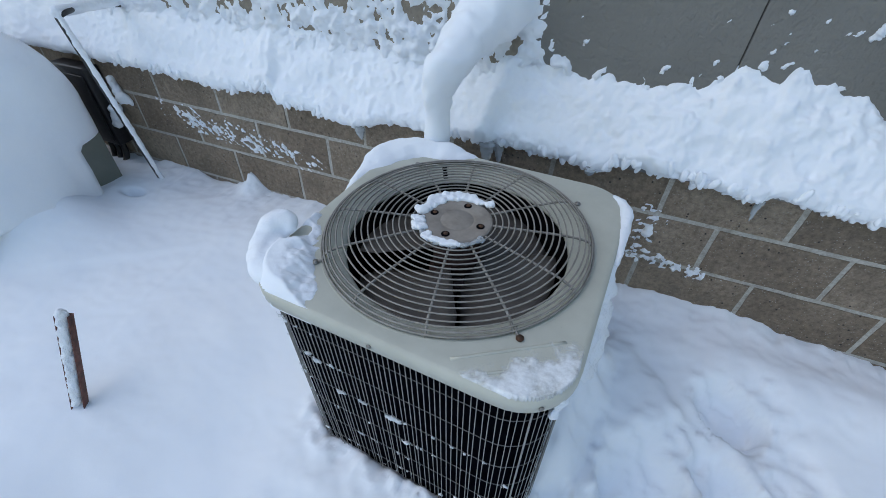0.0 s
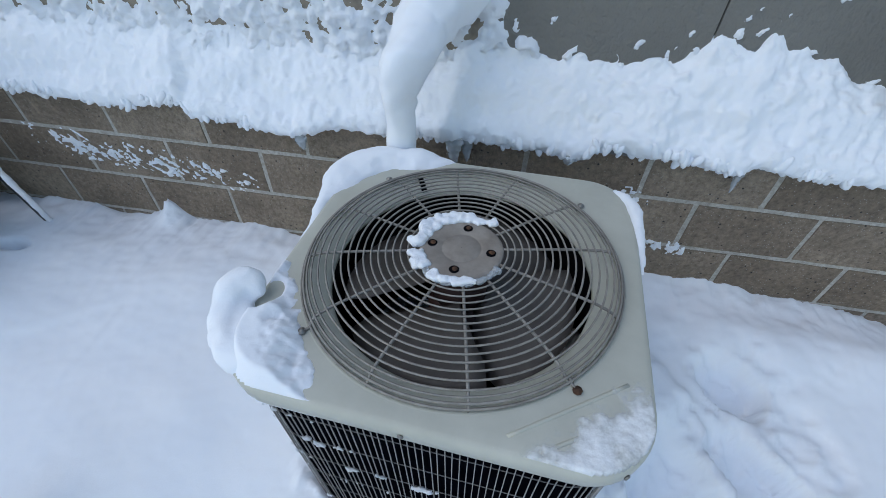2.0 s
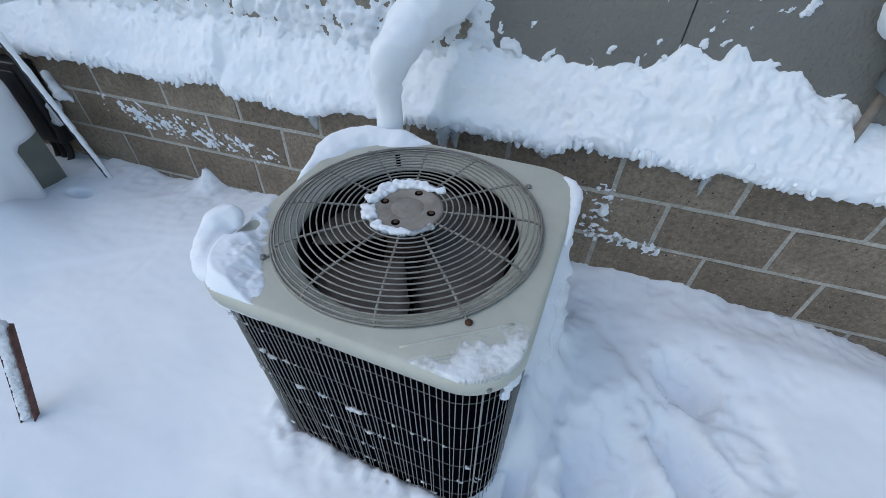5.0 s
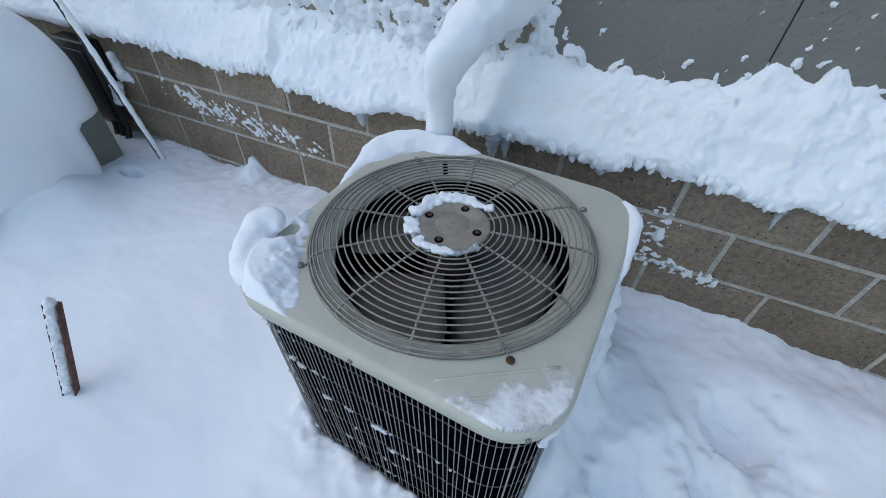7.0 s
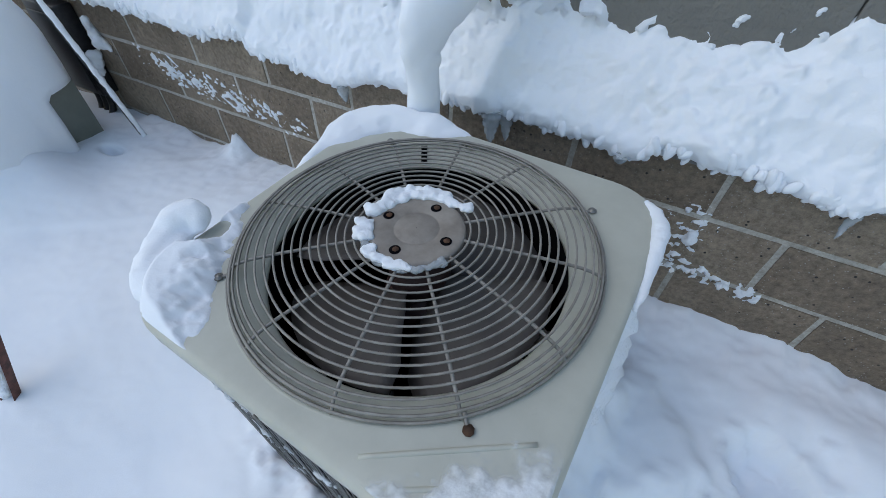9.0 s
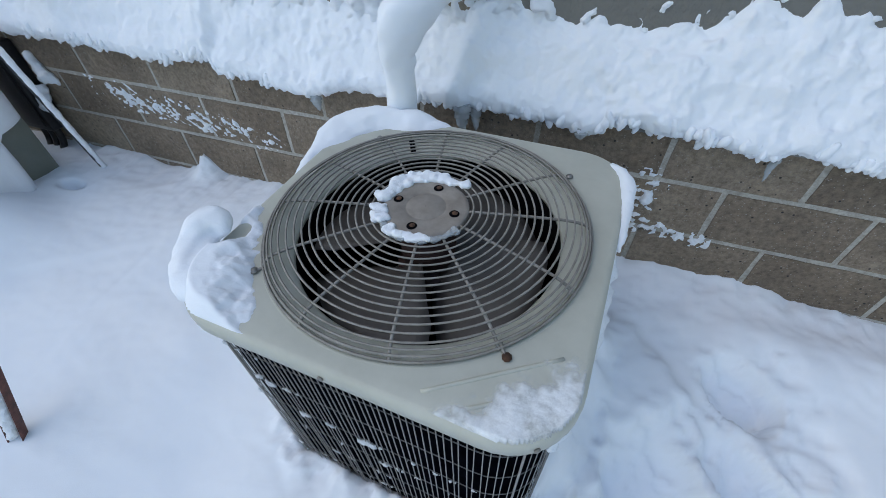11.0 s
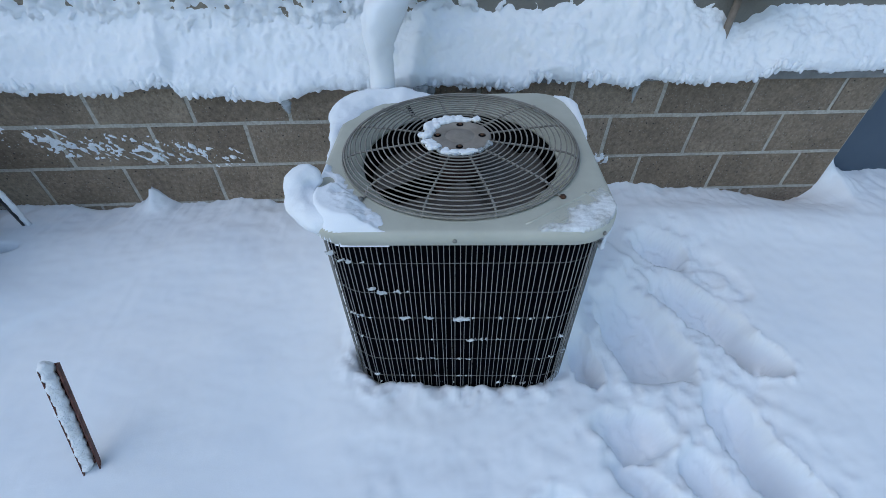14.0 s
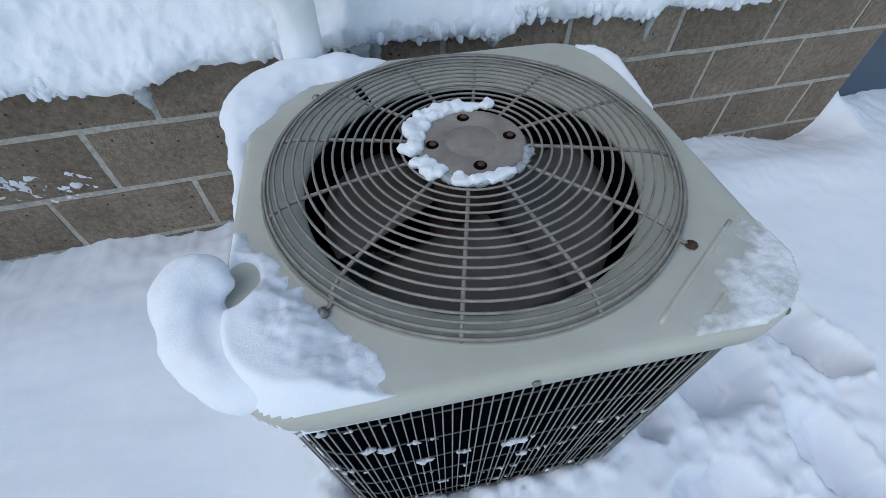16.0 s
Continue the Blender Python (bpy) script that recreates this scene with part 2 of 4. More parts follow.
def bezier(pts, steps=8):
    """A smooth line through points (of any dimension)."""
    out, p = [], [np.array(q, float) for q in pts]
    for i in range(len(p) - 1):
        a, b, c, d = p[max(i - 1, 0)], p[i], p[i + 1], p[min(i + 2, len(p) - 1)]
        for s in np.linspace(0, 1, steps, endpoint=False):
            out.append(0.5 * (2 * b + (c - a) * s + (2 * a - 5 * b + 4 * c - d) * s * s + (3 * b - a - 3 * c + d) * s ** 3))
    return out + [p[-1]]


def fbm(x, y, z=0.0, octaves=4):
    return noise.fractal(Vector((x, y, z)), 0.9, 2.1, octaves)


def clump(name, balls, material, voxel=0.012, rough=0.006, scale=22.0, parent=None):
    """Packed snow: balls (x, y, z, radius) melted into one lump with an uneven skin."""
    bm = bmesh.new()
    for x, y, z, r in balls:
        bmesh.ops.create_icosphere(bm, subdivisions=2, radius=r, matrix=Matrix.Translation((x, y, z)))
    ob = new(name, finish(name, bm, material))
    m = ob.modifiers.new("melt", "REMESH")
    m.mode, m.voxel_size, m.use_smooth_shade = "VOXEL", voxel, True
    m = ob.modifiers.new("soften", "SMOOTH")
    m.factor, m.iterations = 0.6, 5
    graph = bpy.context.evaluated_depsgraph_get()
    me = bpy.data.meshes.new_from_object(ob.evaluated_get(graph))
    ob.modifiers.clear()
    ob.data = me
    nrm = [v.normal.copy() for v in me.vertices]
    for v, d in zip(me.vertices, nrm):
        p = v.co * scale
        v.co += d * (rough * fbm(p.x, p.y, p.z) + 0.3 * rough * fbm(p.x * 3.7, p.y * 3.7, p.z * 3.7, 2))
    me.polygons.foreach_set("use_smooth", [True] * len(me.polygons))
    me.materials.clear()
    me.materials.append(material)
    ob.parent = parent
    return ob


# ---- ground ----
AC_X, AC_Y, AC_Z, AC_TURN = 0.062, -0.661, 0.6466, -4.53
AC_POSE = pose(AC_X, AC_Y, AC_Z, 1.36, -1.68, AC_TURN)
WALL_END = 2.03
LINE_X = [-6, -2.25, -1.85, -1.6, -1.42, -1.345, -1.26, -1.1, -0.95, -0.77, -0.3, 0.4, 0.72, 0.85, 0.99, 1.12, 1.3, 1.5, 1.7, 1.9, 2.03, 2.2, 6]
LINE_Z = [0.03, 0.0, 0.035, -0.01, 0.02, 0.03, 0.015, 0.01, 0.045, 0.0, 0.03, 0.04, 0.07, 0.06, 0.085, 0.05, 0.03, 0.0, -0.035, -0.085, -0.03, 0.04, 0.04]
# trodden places: x, y, half length, half width, heading in degrees, depth
STEPS = [(0.76, -0.82, 0.22, 0.15, -80, 0.055), (1.05, -0.76, 0.28, 0.085, -54, 0.055), (1.17, -0.93, 0.12, 0.08, -50, 0.045),
         (0.515, -0.93, 0.11, 0.05, -78, 0.05), (0.60, -1.185, 0.155, 0.065, -6, 0.042), (0.98, -1.24, 0.26, 0.085, -72, 0.055),
         (1.04, -1.30, 0.20, 0.05, -70, 0.03), (1.00, -0.43, 0.12, 0.09, -35, 0.035), (0.62, -1.36, 0.15, 0.075, -52, 0.04),
         (0.80, -1.34, 0.12, 0.06, -70, 0.03), (1.08, -1.62, 0.26, 0.10, -75, 0.06), (0.78, -1.62, 0.18, 0.08, -60, 0.045), (0.30, -1.45, 0.16, 0.09, 10, 0.025)]


def smooth01(t):
    t = min(1.0, max(0.0, t))
    return t * t * (3 - 2 * t)


def ground_z(x, y):
    z = 0.03 + 0.016 * fbm(x * 1.1 + 3, y * 1.1, 0, 3) + (0.03 + 0.10 * smooth01((x + 1.15) / 0.7)) * max(-1.2, min(0.0, y + 0.22))
    if -4 < x < 4 and -4 < y < 0.6:
        near = math.exp(min(0.0, y) / 0.13)
        line = float(np.interp(x, LINE_X, LINE_Z)) + 0.016 * fbm(x * 11, 1.5, 0, 4) + 0.014 * max(0, fbm(x * 38, 4.5, 0, 3))
        z = z * (1 - near) + line * near
        z += 0.085 * math.exp(-(abs(x + 1.335) / 0.045) ** 1.5 - ((y + 0.015) / 0.055) ** 2) * (1 + 0.5 * fbm(x * 40, y * 40, 2, 3))
        z += 0.010 * fbm(x * 13, y * 13, 21, 4) * math.exp(min(0.0, y + 0.05) / 0.22) + 0.004 * fbm(x * 4, y * 7, 31, 3) + 0.0012 * fbm(x * 22, y * 22, 33, 3)
        # a low wind ridge along the wall
        z += 0.03 * math.exp(-((y + 0.30 - 0.05 * math.sin(1.7 * x)) / 0.12) ** 2) * smooth01((x - 0.7) / 0.5)
        z += 0.02 * math.exp(-((y + 0.38) / 0.2) ** 2) * smooth01((-0.5 - x) / 0.5)
        # the drift against the second unit
        z += (0.05 * smooth01((-1.55 - x) / 0.4) + 0.13 * math.exp(-max(0.0, x + 1.98) / 0.20)) * smooth01((-0.40 - y) / 0.24) * smooth01((y + 0.98) / 0.34) * (x < -1.2)
        z += 0.010 * smooth01((-(x + 1.50) * 0.6 + (y + 0.75) * 0.8) / 0.05) * math.exp(-((x + 1.55) / 0.35) ** 2 - ((y + 0.72) / 0.3) ** 2)
        # trodden snow: a ragged sunken field, then single prints in it
        wx, wy = x + 0.035 * fbm(x * 5, y * 5, 11, 3), y + 0.035 * fbm(x * 5, y * 5, 17, 3)
        du, dv = (wx - 0.86) * 0.42 + (wy + 0.95) * 0.91, (wx - 0.86) * 0.91 - (wy + 0.95) * 0.42
        field = 1 - smooth01((math.hypot(du / 0.72, dv / 0.30) + 0.22 * fbm(x * 7, y * 7, 4, 4) - 0.75) / 0.35)
        z -= 0.022 * field
        z += field * (0.012 * fbm(x * 4.5, y * 4.5, 1, 3) + 0.016 * max(0, fbm(x * 26, y * 26, 5, 4)))
        churn = field
        for cx, cy, a, b, h, deep in STEPS:
            if abs(x - cx) > 0.5 or abs(y - cy) > 0.5:
                continue
            c, s = math.cos(radians(h)), math.sin(radians(h))
            u, v = ((wx - cx) * c + (wy - cy) * s) / a, (-(wx - cx) * s + (wy - cy) * c) / b
            d = (abs(u) ** 2.6 + abs(v) ** 2.6) ** 0.385 + 0.10 * fbm(x * 14, y * 14, cx, 4)
            if d < 1.5:
                sink = 1 - smooth01((d - 0.70) / 0.28)
                z -= 2.7 * deep * sink * (0.75 + 0.5 * max(-1, min(1, u)))
                z += 0.008 * math.exp(-((d - 1.1) / 0.12) ** 2) * (0.3 + 1.6 * fbm(x * 24, y * 24, 4, 4))
                z += 0.0024 * sink * math.sin(u * a * 330 + 2.5 * math.sin(v * 2.2)) * smooth01(fbm(x * 6, y * 6, 8, 2) + 0.5)
        front = smooth01((-0.95 - y) / 0.25) * smooth01((x + 0.45) / 0.3) * smooth01((1.5 - x) / 0.4)
        churn = max(churn, front * (0.45 + 0.5 * fbm(x * 3, y * 3, 41, 2)))
        if churn > 0:
            z += churn * (0.013 * fbm(x * 12, y * 12, 2, 5) + 0.010 * max(0, fbm(x * 24, y * 24, 6, 5) - 0.08))
        # the broken edge of the bank beside the unit
        along = ((wx - 0.66) * 0.24 - (wy + 0.30) * 0.26) / 0.1252
        across = (-(wx - 0.66) * 0.735 - (wy + 0.30) * 0.678) + 0.02 * fbm(x * 10, y * 10, 14, 3)
        z += 0.030 * smooth01((across + 0.02) / 0.07) * smooth01((0.36 - across) / 0.25) * smooth01((along + 0.25) / 0.25) * smooth01((1.0 - along) / 0.35) * smooth01((y + 0.85) / 0.2)
        # snow heaped at the foot of the unit
        u = (x - AC_X) * math.cos(radians(-AC_TURN)) - (y - AC_Y) * math.sin(radians(-AC_TURN))
        v = (x - AC_X) * math.sin(radians(-AC_TURN)) + (y - AC_Y) * math.cos(radians(-AC_TURN))
        k = 0.244
        d = math.hypot(max(0, abs(u) - k), max(0, abs(v) - k)) - 0.120 if max(abs(u), abs(v)) > k else -0.1
        if d >= -0.1:
            z += (0.008 + 0.024 * fbm(x * 16, y * 16, 5, 4) + 0.014 * fbm(x * 55, y * 55, 9, 3)) * math.exp(-(max(0, d) / 0.05) ** 2) - 0.05 * smooth01((-0.012 - d) / 0.03)
        # the bank leaning on the unit's flank
        if x > 0.3 and -1.0 < y < -0.15:
            edge = 0.17 + 0.04 * fbm(x * 5, y * 5, 3.3, 3)
            z += 0.006 * fbm(x * 34, y * 34, 19, 4) * smooth01((0.62 - u) / 0.1)
            z += 0.15 * smooth01((edge - (u - 0.36)) / 0.14) * smooth01((v + 0.26) / 0.22) * smooth01((0.42 - v) / 0.2) * (u > 0.2)
        # a small pit and the ring round the stake
        q = ((x + 1.86) / 0.06) ** 2 + ((y + 0.33) / 0.028) ** 2
        z -= 0.10 * math.exp(-q * q)
        # heap at the end of the wall
        z += 0.34 * math.exp(-abs(x - 2.05) / 0.030 - ((y - 0.08) / 0.065) ** 2)
        z += 0.07 * math.exp(-((x - 2.10) / 0.07) ** 2 - ((y - 0.0) / 0.15) ** 2)
    return z


def spread(inner0, inner1, step, reach):
    """Ticks, even between two places and ever wider beyond them."""
    mid = list(np.arange(inner0, inner1 + step / 2, step))
    out, d = [], step
    while not out or out[-1] < reach:
        d *= 1.35
        out.append((out[-1] if out else 0) + d)
    return [inner0 - o for o in reversed(out)] + mid + [inner1 + o for o in out]


gx, gy = spread(-2.2, 2.4, 0.012, 400), spread(-2.0, 0.12, 0.012, 400)
ground = new("ground", from_grid("ground", [[(x, y, ground_z(x, y)) for x in gx] for y in gy], SNOW_GROUND))
tagged(ground, "deep white snow, trodden beside the unit", "snow", kind="structure")


# ---- block wall, cap, building ----
MODULE, COURSE, JOINT = 0.406, 0.203, 0.018
Z1 = 0.426
TOP = 0.588
wall = new("wall_block", finish("wall_block", slab(-4.2, WALL_END - 0.004, 0.0015, 0.2, -0.35, TOP), MORTAR, False))
tagged(wall, "brown split-faced block retaining wall with grey mortar", "wall", kind="structure")
house = new("wall_house", finish("wall_house", slab(0.661, 2.12, 0.07, 0.25, 0.4, 2.9), STUCCO, False))
tagged(house, "grey stucco house wall specked with snow", "wall", kind="structure")
house_b = new("wall_house_2", finish("wall_house_2", slab(0.02, 0.656, 0.07, 0.25, 0.4, 2.9), STUCCO, False))
tagged(house_b, "grey stucco house wall with blown snow", "wall", kind="structure")
house_c = new("wall_house_3", finish("wall_house_3", slab(-4.2, 0.02, 0.066, 0.25, 0.4, 2.9), TAN, False))
tagged(house_c, "tan house wall plastered with blown snow", "wall", kind="structure")
seam = new("trim_seam", finish("trim_seam", slab(0.656, 0.661, 0.076, 0.2, 0.4, 2.9), SEAM, False))
tagged(seam, "dark vertical joint between stucco panels", "trim", kind="structure")
cap = new("trim_cap", finish("trim_cap", slab(-4.2, WALL_END + 0.02, -0.028, 0.066, TOP + 0.002, TOP + 0.046, 0.004), CAP))
tagged(cap, "weathered grey cap ledge on top of the block wall", "ledge", kind="structure")

# door beyond the wall's end
door = thing("door_1", "slate blue painted metal door with snow at its foot", "door")
door["kind"] = "structure"
part("door_leaf", slab(2.12, 3.05, 0.10, 0.145, -0.02, 2.05, 0.003), BLUE, door)
part("frame", slab(3.052, 3.12, 0.07, 0.2, -0.1, 2.1, 0.003), BLUE, door)
header = new("wall_house_4", finish("wall_house_4", slab(2.122, 5.0, 0.16, 0.3, -0.2, 2.9), STUCCO, False))
tagged(header, "grey stucco house wall round the door", "wall", kind="structure")


def profile(snow_top, x):
    """The ledge snow's section at x, from the lip's underside to the house wall."""
    base = float(np.interp(x, LIP_X, LIP_Z)) + 0.010 * smooth01((0.3 - x) / 0.3) + 0.003 * fbm(x * 9, 2.2, 0, 2)
    low = base - 0.010 * max(0, fbm(x * 34, 0.3, 0, 3)) + 0.005 * fbm(x * 16, 2.2, 0, 3)
    out = 0.028 + 0.012 * fbm(x * 5, 7.7, 0, 2) + 0.012 * smooth01((0.60 - low) / 0.06)
    top = snow_top + 0.010 * fbm(x * 30, 5.1, 0, 4)
    rise = [(0.14, snow_top), (0.28, snow_top), (0.42, snow_top), (0.56, snow_top), (0.7, snow_top), (0.82, 0.5 * (snow_top + top)), (0.92, top), (1.0, top)]
    return [(-0.006, low + 0.022), (-0.022, low + 0.008), (-0.034 - 0.3 * out, low), (-0.034 - 0.8 * out, low + 0.012),
            (-0.034 - out, 0.5 * (low + base) + 0.035), (-0.03 - 0.85 * out, base + 0.06), (-0.022 - 0.45 * out, base + 0.085), (-0.018, base + 0.115)] + [
            (-0.018 + s * 0.094, base + 0.115 + (t - base - 0.115) * (s ** 0.85)) for s, t in rise]


LIP_X = [-4.2, -2.15, -1.71, -1.23, -1.1, -1.03, -1.0, -0.81, -0.61, -0.58, -0.5, -0.33, -0.09, 0.04, 0.2, 0.34, 0.38, 0.42, 0.6, 0.84, 0.86, 0.9, 1.1, 1.25, 1.36, 1.42, 1.95, 2.05]
LIP_Z = [0.59, 0.588, 0.59, 0.572, 0.605, 0.61, 0.562, 0.552, 0.525, 0.545, 0.562, 0.574, 0.58, 0.588, 0.59, 0.568, 0.578, 0.612, 0.605, 0.578, 0.585, 0.612, 0.588, 0.585, 0.60, 0.632, 0.632, 0.63]
CREST_X = [-4.2, -1.6, -1.0, -0.7, -0.5, -0.2, 0.09, 0.17, 0.25, 0.30, 0.37, 0.44, 0.52, 0.60, 0.64, 0.673, 0.71, 0.78, 0.794, 0.805, 0.84, 0.866, 0.905, 0.95, 1.0, 1.04, 1.09, 1.15, 1.18, 1.215, 1.26, 1.30, 1.34, 1.37, 1.6, 2.2]
CREST_Z = [0.90, 0.87, 0.88, 0.86, 0.84, 0.84, 0.869, 0.862, 0.84, 0.864, 0.851, 0.85, 0.866, 0.875, 0.912, 0.952, 0.938, 0.916, 0.94, 0.97, 0.955, 0.92, 0.932, 0.902, 0.909, 0.877, 0.86, 0.856, 0.84, 0.793, 0.786, 0.803, 0.836, 0.86, 0.855, 0.85]
rows = []
for x in list(np.arange(-4.2, -2.2, 0.02)) + list(np.arange(-2.2, WALL_END + 0.05, 0.0062)):
    line = bezier(profile(float(np.interp(x, CREST_X, CREST_Z)), x), 4)
    row = []
    for k, (y, z) in enumerate(line):
        w = min(1, k / 8) * (1 if k < len(line) - 4 else 0.3)
        lip = smooth01((11 - abs(k - 9)) / 7)
        d = 0.013 * fbm(x * 8, y * 8, z * 8, 4) + 0.0055 * fbm(x * 34, y * 34, z * 34, 3) + lip * 0.013 * max(0, fbm(x * 75 + 20 * z, y * 22, z * 16, 3))
        d += (0.008 + 0.006 * smooth01((x - 0.1) / 0.3)) * max(0, fbm(x * 26, y * 26, z * 26, 4) - 0.05)
        d += 0.035 * math.exp(-((x + 0.04 - 0.5 * y) / 0.038) ** 2) * smooth01((k - 8) / 8)
        row.append((x, min(y - 0.75 * w * d, 0.078), z + (0.66 if k > 14 else -0.15) * w * d))
    rows.append(row)
ledge_snow = new("ledge_snow", from_grid("ledge_snow", rows, SNOW))
tagged(ledge_snow, "thick white snow bank hanging over the wall ledge", "snow", kind="stuff")


random.seed(12)
TUFTS = []
bm = bmesh.new()
for k in range(620):
    x = random.uniform(-2.2, 2.0)
    if fbm(x * 7, 5.5, 0, 3) < -0.22:
        continue
    low = float(np.interp(x, LIP_X, LIP_Z)) + 0.010 * smooth01((0.3 - x) / 0.3)
    h = 0.6 * random.random() ** 1.8
    r = random.uniform(0.005, 0.0135)
    lean = random.uniform(-0.5, 0.9)
    at = Matrix.Translation((x, -0.038 - 0.022 * math.sin(2.6 * h) - 0.006 * random.random(), low + 0.004 + 0.05 * h)) @ Euler((random.uniform(-0.6, 0.1), lean, 0)).to_matrix().to_4x4()
    bmesh.ops.create_icosphere(bm, subdivisions=2, radius=r, matrix=at @ Matrix.Diagonal((1, 0.9, random.uniform(1.1, 2.6), 1)))
    if len(bm.verts) > 2000:
        me = bpy.data.meshes.new("tuft_batch")
        bm.to_mesh(me)
        bm.free()
        TUFTS.append(me)
        bm = bmesh.new()
verts, faces = [], []
for me in TUFTS:
    o = len(verts)
    verts += [tuple(v.co + 0.003 * Vector((fbm(v.co.x * 200, v.co.y * 200, v.co.z * 200, 2), 0, fbm(v.co.z * 200, v.co.x * 200, 3, 2)))) for v in me.vertices]
    faces += [tuple(o + i for i in q.vertices) for q in me.polygons]
    bpy.data.meshes.remove(me)
bm.free()
me = bpy.data.meshes.new("ledge_tufts")
me.from_pydata(verts, [], faces)
me.materials.append(SNOW)
me.polygons.foreach_set("use_smooth", [True] * len(me.polygons))
tagged(new("ledge_tufts", me), "shaggy snow tufts along the edge of the snow bank", "snow", kind="stuff")


def crust(name, x0, x1, z0, z1, y0, step, height, material, label):
    """Snow blown onto a wall: only what stands proud of the plane y0 shows."""
    rows = [[(x, y0 + 0.006 - height(x, z), z) for x in np.arange(x0, x1, step)] for z in np.arange(z0, z1, step)]
    return tagged(new(name, from_grid(name, rows, material, hide=[[q[1] > y0 + 0.003 for q in r] for r in rows])), label, "snow", kind="stuff")


def h_tan(x, z):
    fade = smooth01((0.14 - x) / 0.12)
    n = fbm(x * 17, z * 17, 9, 5) + 0.5 * fbm(x * 52, z * 52, 3, 3)
    more = 0.30 * smooth01((0.98 - z) / 0.12) - 0.12 * smooth01((z - 1.0) / 0.2)
    return 0.006 + 0.030 * fade * (n + 0.16 + more) - 0.02 * (1 - fade)


crust("wall_snow", -2.2, 0.13, 0.78, 1.3, 0.066, 0.0085, h_tan, SNOW_ROUGH, "rough wind-blown snow stuck to the tan wall")


def h_edge(x, z):
    fade = math.exp(-((x - 0.10) / 0.10) ** 2) * smooth01((1.12 - z) / 0.3) + 0.7 * math.exp(-((z - np.interp(x, CREST_X, CREST_Z)) / 0.035) ** 2)
    return -0.016 + 0.05 * fade * max(-0.2, fbm(x * 20, z * 20, 2, 4) + 0.25)


crust("wall_snow", 0.0, 1.16, 0.76, 1.2, 0.07, 0.008, h_edge, SNOW_ROUGH, "wind-blown snow crumbs above the snow bank")


def h_block(x, z):
    """Streaked crumbs in the second course."""
    s = z - 0.33 + 0.11 * (x + 1.45)
    band = math.exp(-(s / 0.080) ** 2) * smooth01((x + 2.0) / 0.2) * smooth01((-0.74 - x) / 0.2)
    n = 0.42 - 1.7 * abs(fbm((x + 0.7 * z) * 13, (z + 0.5 * x) * 27, 3, 3)) + 0.5 * fbm(x * 50, z * 60, 6, 3)
    return -0.006 + 0.036 * band * (n + 0.20 + 0.35 * fbm(x * 7, z * 9, 13, 2))


crust("wall_snow", -2.0, -0.75, 0.20, 0.47, 0.0, 0.006, h_block, SNOW_ROUGH, "streaks of blown snow stuck to the brown blocks")


def h_low(x, z):
    band = math.exp(-((z - 0.215 + 0.12 * (x - 0.75)) / 0.035) ** 2) * math.exp(-((x - 0.76) / 0.20) ** 2)
    band += 0.8 * math.exp(-((z - 0.36) / 0.15) ** 2) * math.exp(-((x - 0.58) / 0.09) ** 2)
    return -0.008 + 0.040 * band * (0.9 * fbm(x * 42, z * 60, 7, 4) + 0.40)


crust("wall_snow", 0.42, 1.0, 0.1, 0.58, 0.0, 0.006, h_low, SNOW_ROUGH, "crumbs of blown snow stuck to the brown blocks")

# single clods on the stucco and one on the blocks
for x, z, r in ((0.466, 0.898, 0.016), (0.213, 0.945, 0.013), (0.598, 0.938, 0.011), (0.571, 0.896, 0.009), (0.722, 1.083, 0.010), (0.813, 1.072, 0.009), (0.694, 1.051, 0.008), (0.742, 1.03, 0.010),
                (0.746, 1.008, 0.009), (0.723, 0.983, 0.010), (0.822, 0.997, 0.010), (0.870, 1.047, 0.009), (0.892, 1.052, 0.013), (0.935, 1.06, 0.022), (0.940, 1.085, 0.018), (0.775, 0.955, 0.014), (0.585, 1.046, 0.006), (0.185, 1.015, 0.008), (0.30, 1.08, 0.006)):
    r *= 0.78
    c = clump("snow_clod", [(x, 0.070, z, 0.75 * r), (x - 0.6 * r, 0.072, z - 0.8 * r, 0.5 * r), (x + 0.7 * r, 0.072, z + 0.6 * r, 0.5 * r), (x + 0.2 * r, 0.072, z - 0.9 * r, 0.35 * r)], SNOW_ROUGH, 0.003, 0.006, 90)
    tagged(c, "small white snow clod stuck to the stucco", "snow clod", "clods on the wall")
c = clump("snow_clod", [(0.60, -0.006, 0.345, 0.022), (0.60, -0.006, 0.365, 0.016)], SNOW_ROUGH, 0.005, 0.004, 60)
tagged(c, "round white snow clod stuck to the blocks", "snow clod", "clods on the wall")

# icicles under the ledge
for x, y, z, l, r in ((-0.045, -0.05, 0.588, 0.095, 0.030), (-0.002, -0.035, 0.59, 0.085, 0.022), (0.868, -0.035, 0.575, 0.075, 0.012), (-0.598, -0.05, 0.53, 0.045, 0.02), (0.335, -0.05, 0.575, 0.03, 0.022)):
    pts = [(x, y, z + 0.02), (x + 0.002, y, z), (x, y + 0.004, z - 0.4 * l), (x + 0.003, y + 0.004, z - 0.75 * l), (x + 0.003, y + 0.005, z - l)]
    ob = new("icicle", finish("icicle", rod(bezier(pts, 4), [float(np.interp(k, [0, 4, 8, 12, 16], [r, r, 0.75 * r, 0.45 * r, 0.1 * r])) * (1 + 0.15 * math.sin(k * 2.1)) for k in range(17)], 9), ICE))
    tagged(ob, "short clear icicle hanging from the ledge snow", "icicle", "icicles under the ledge")

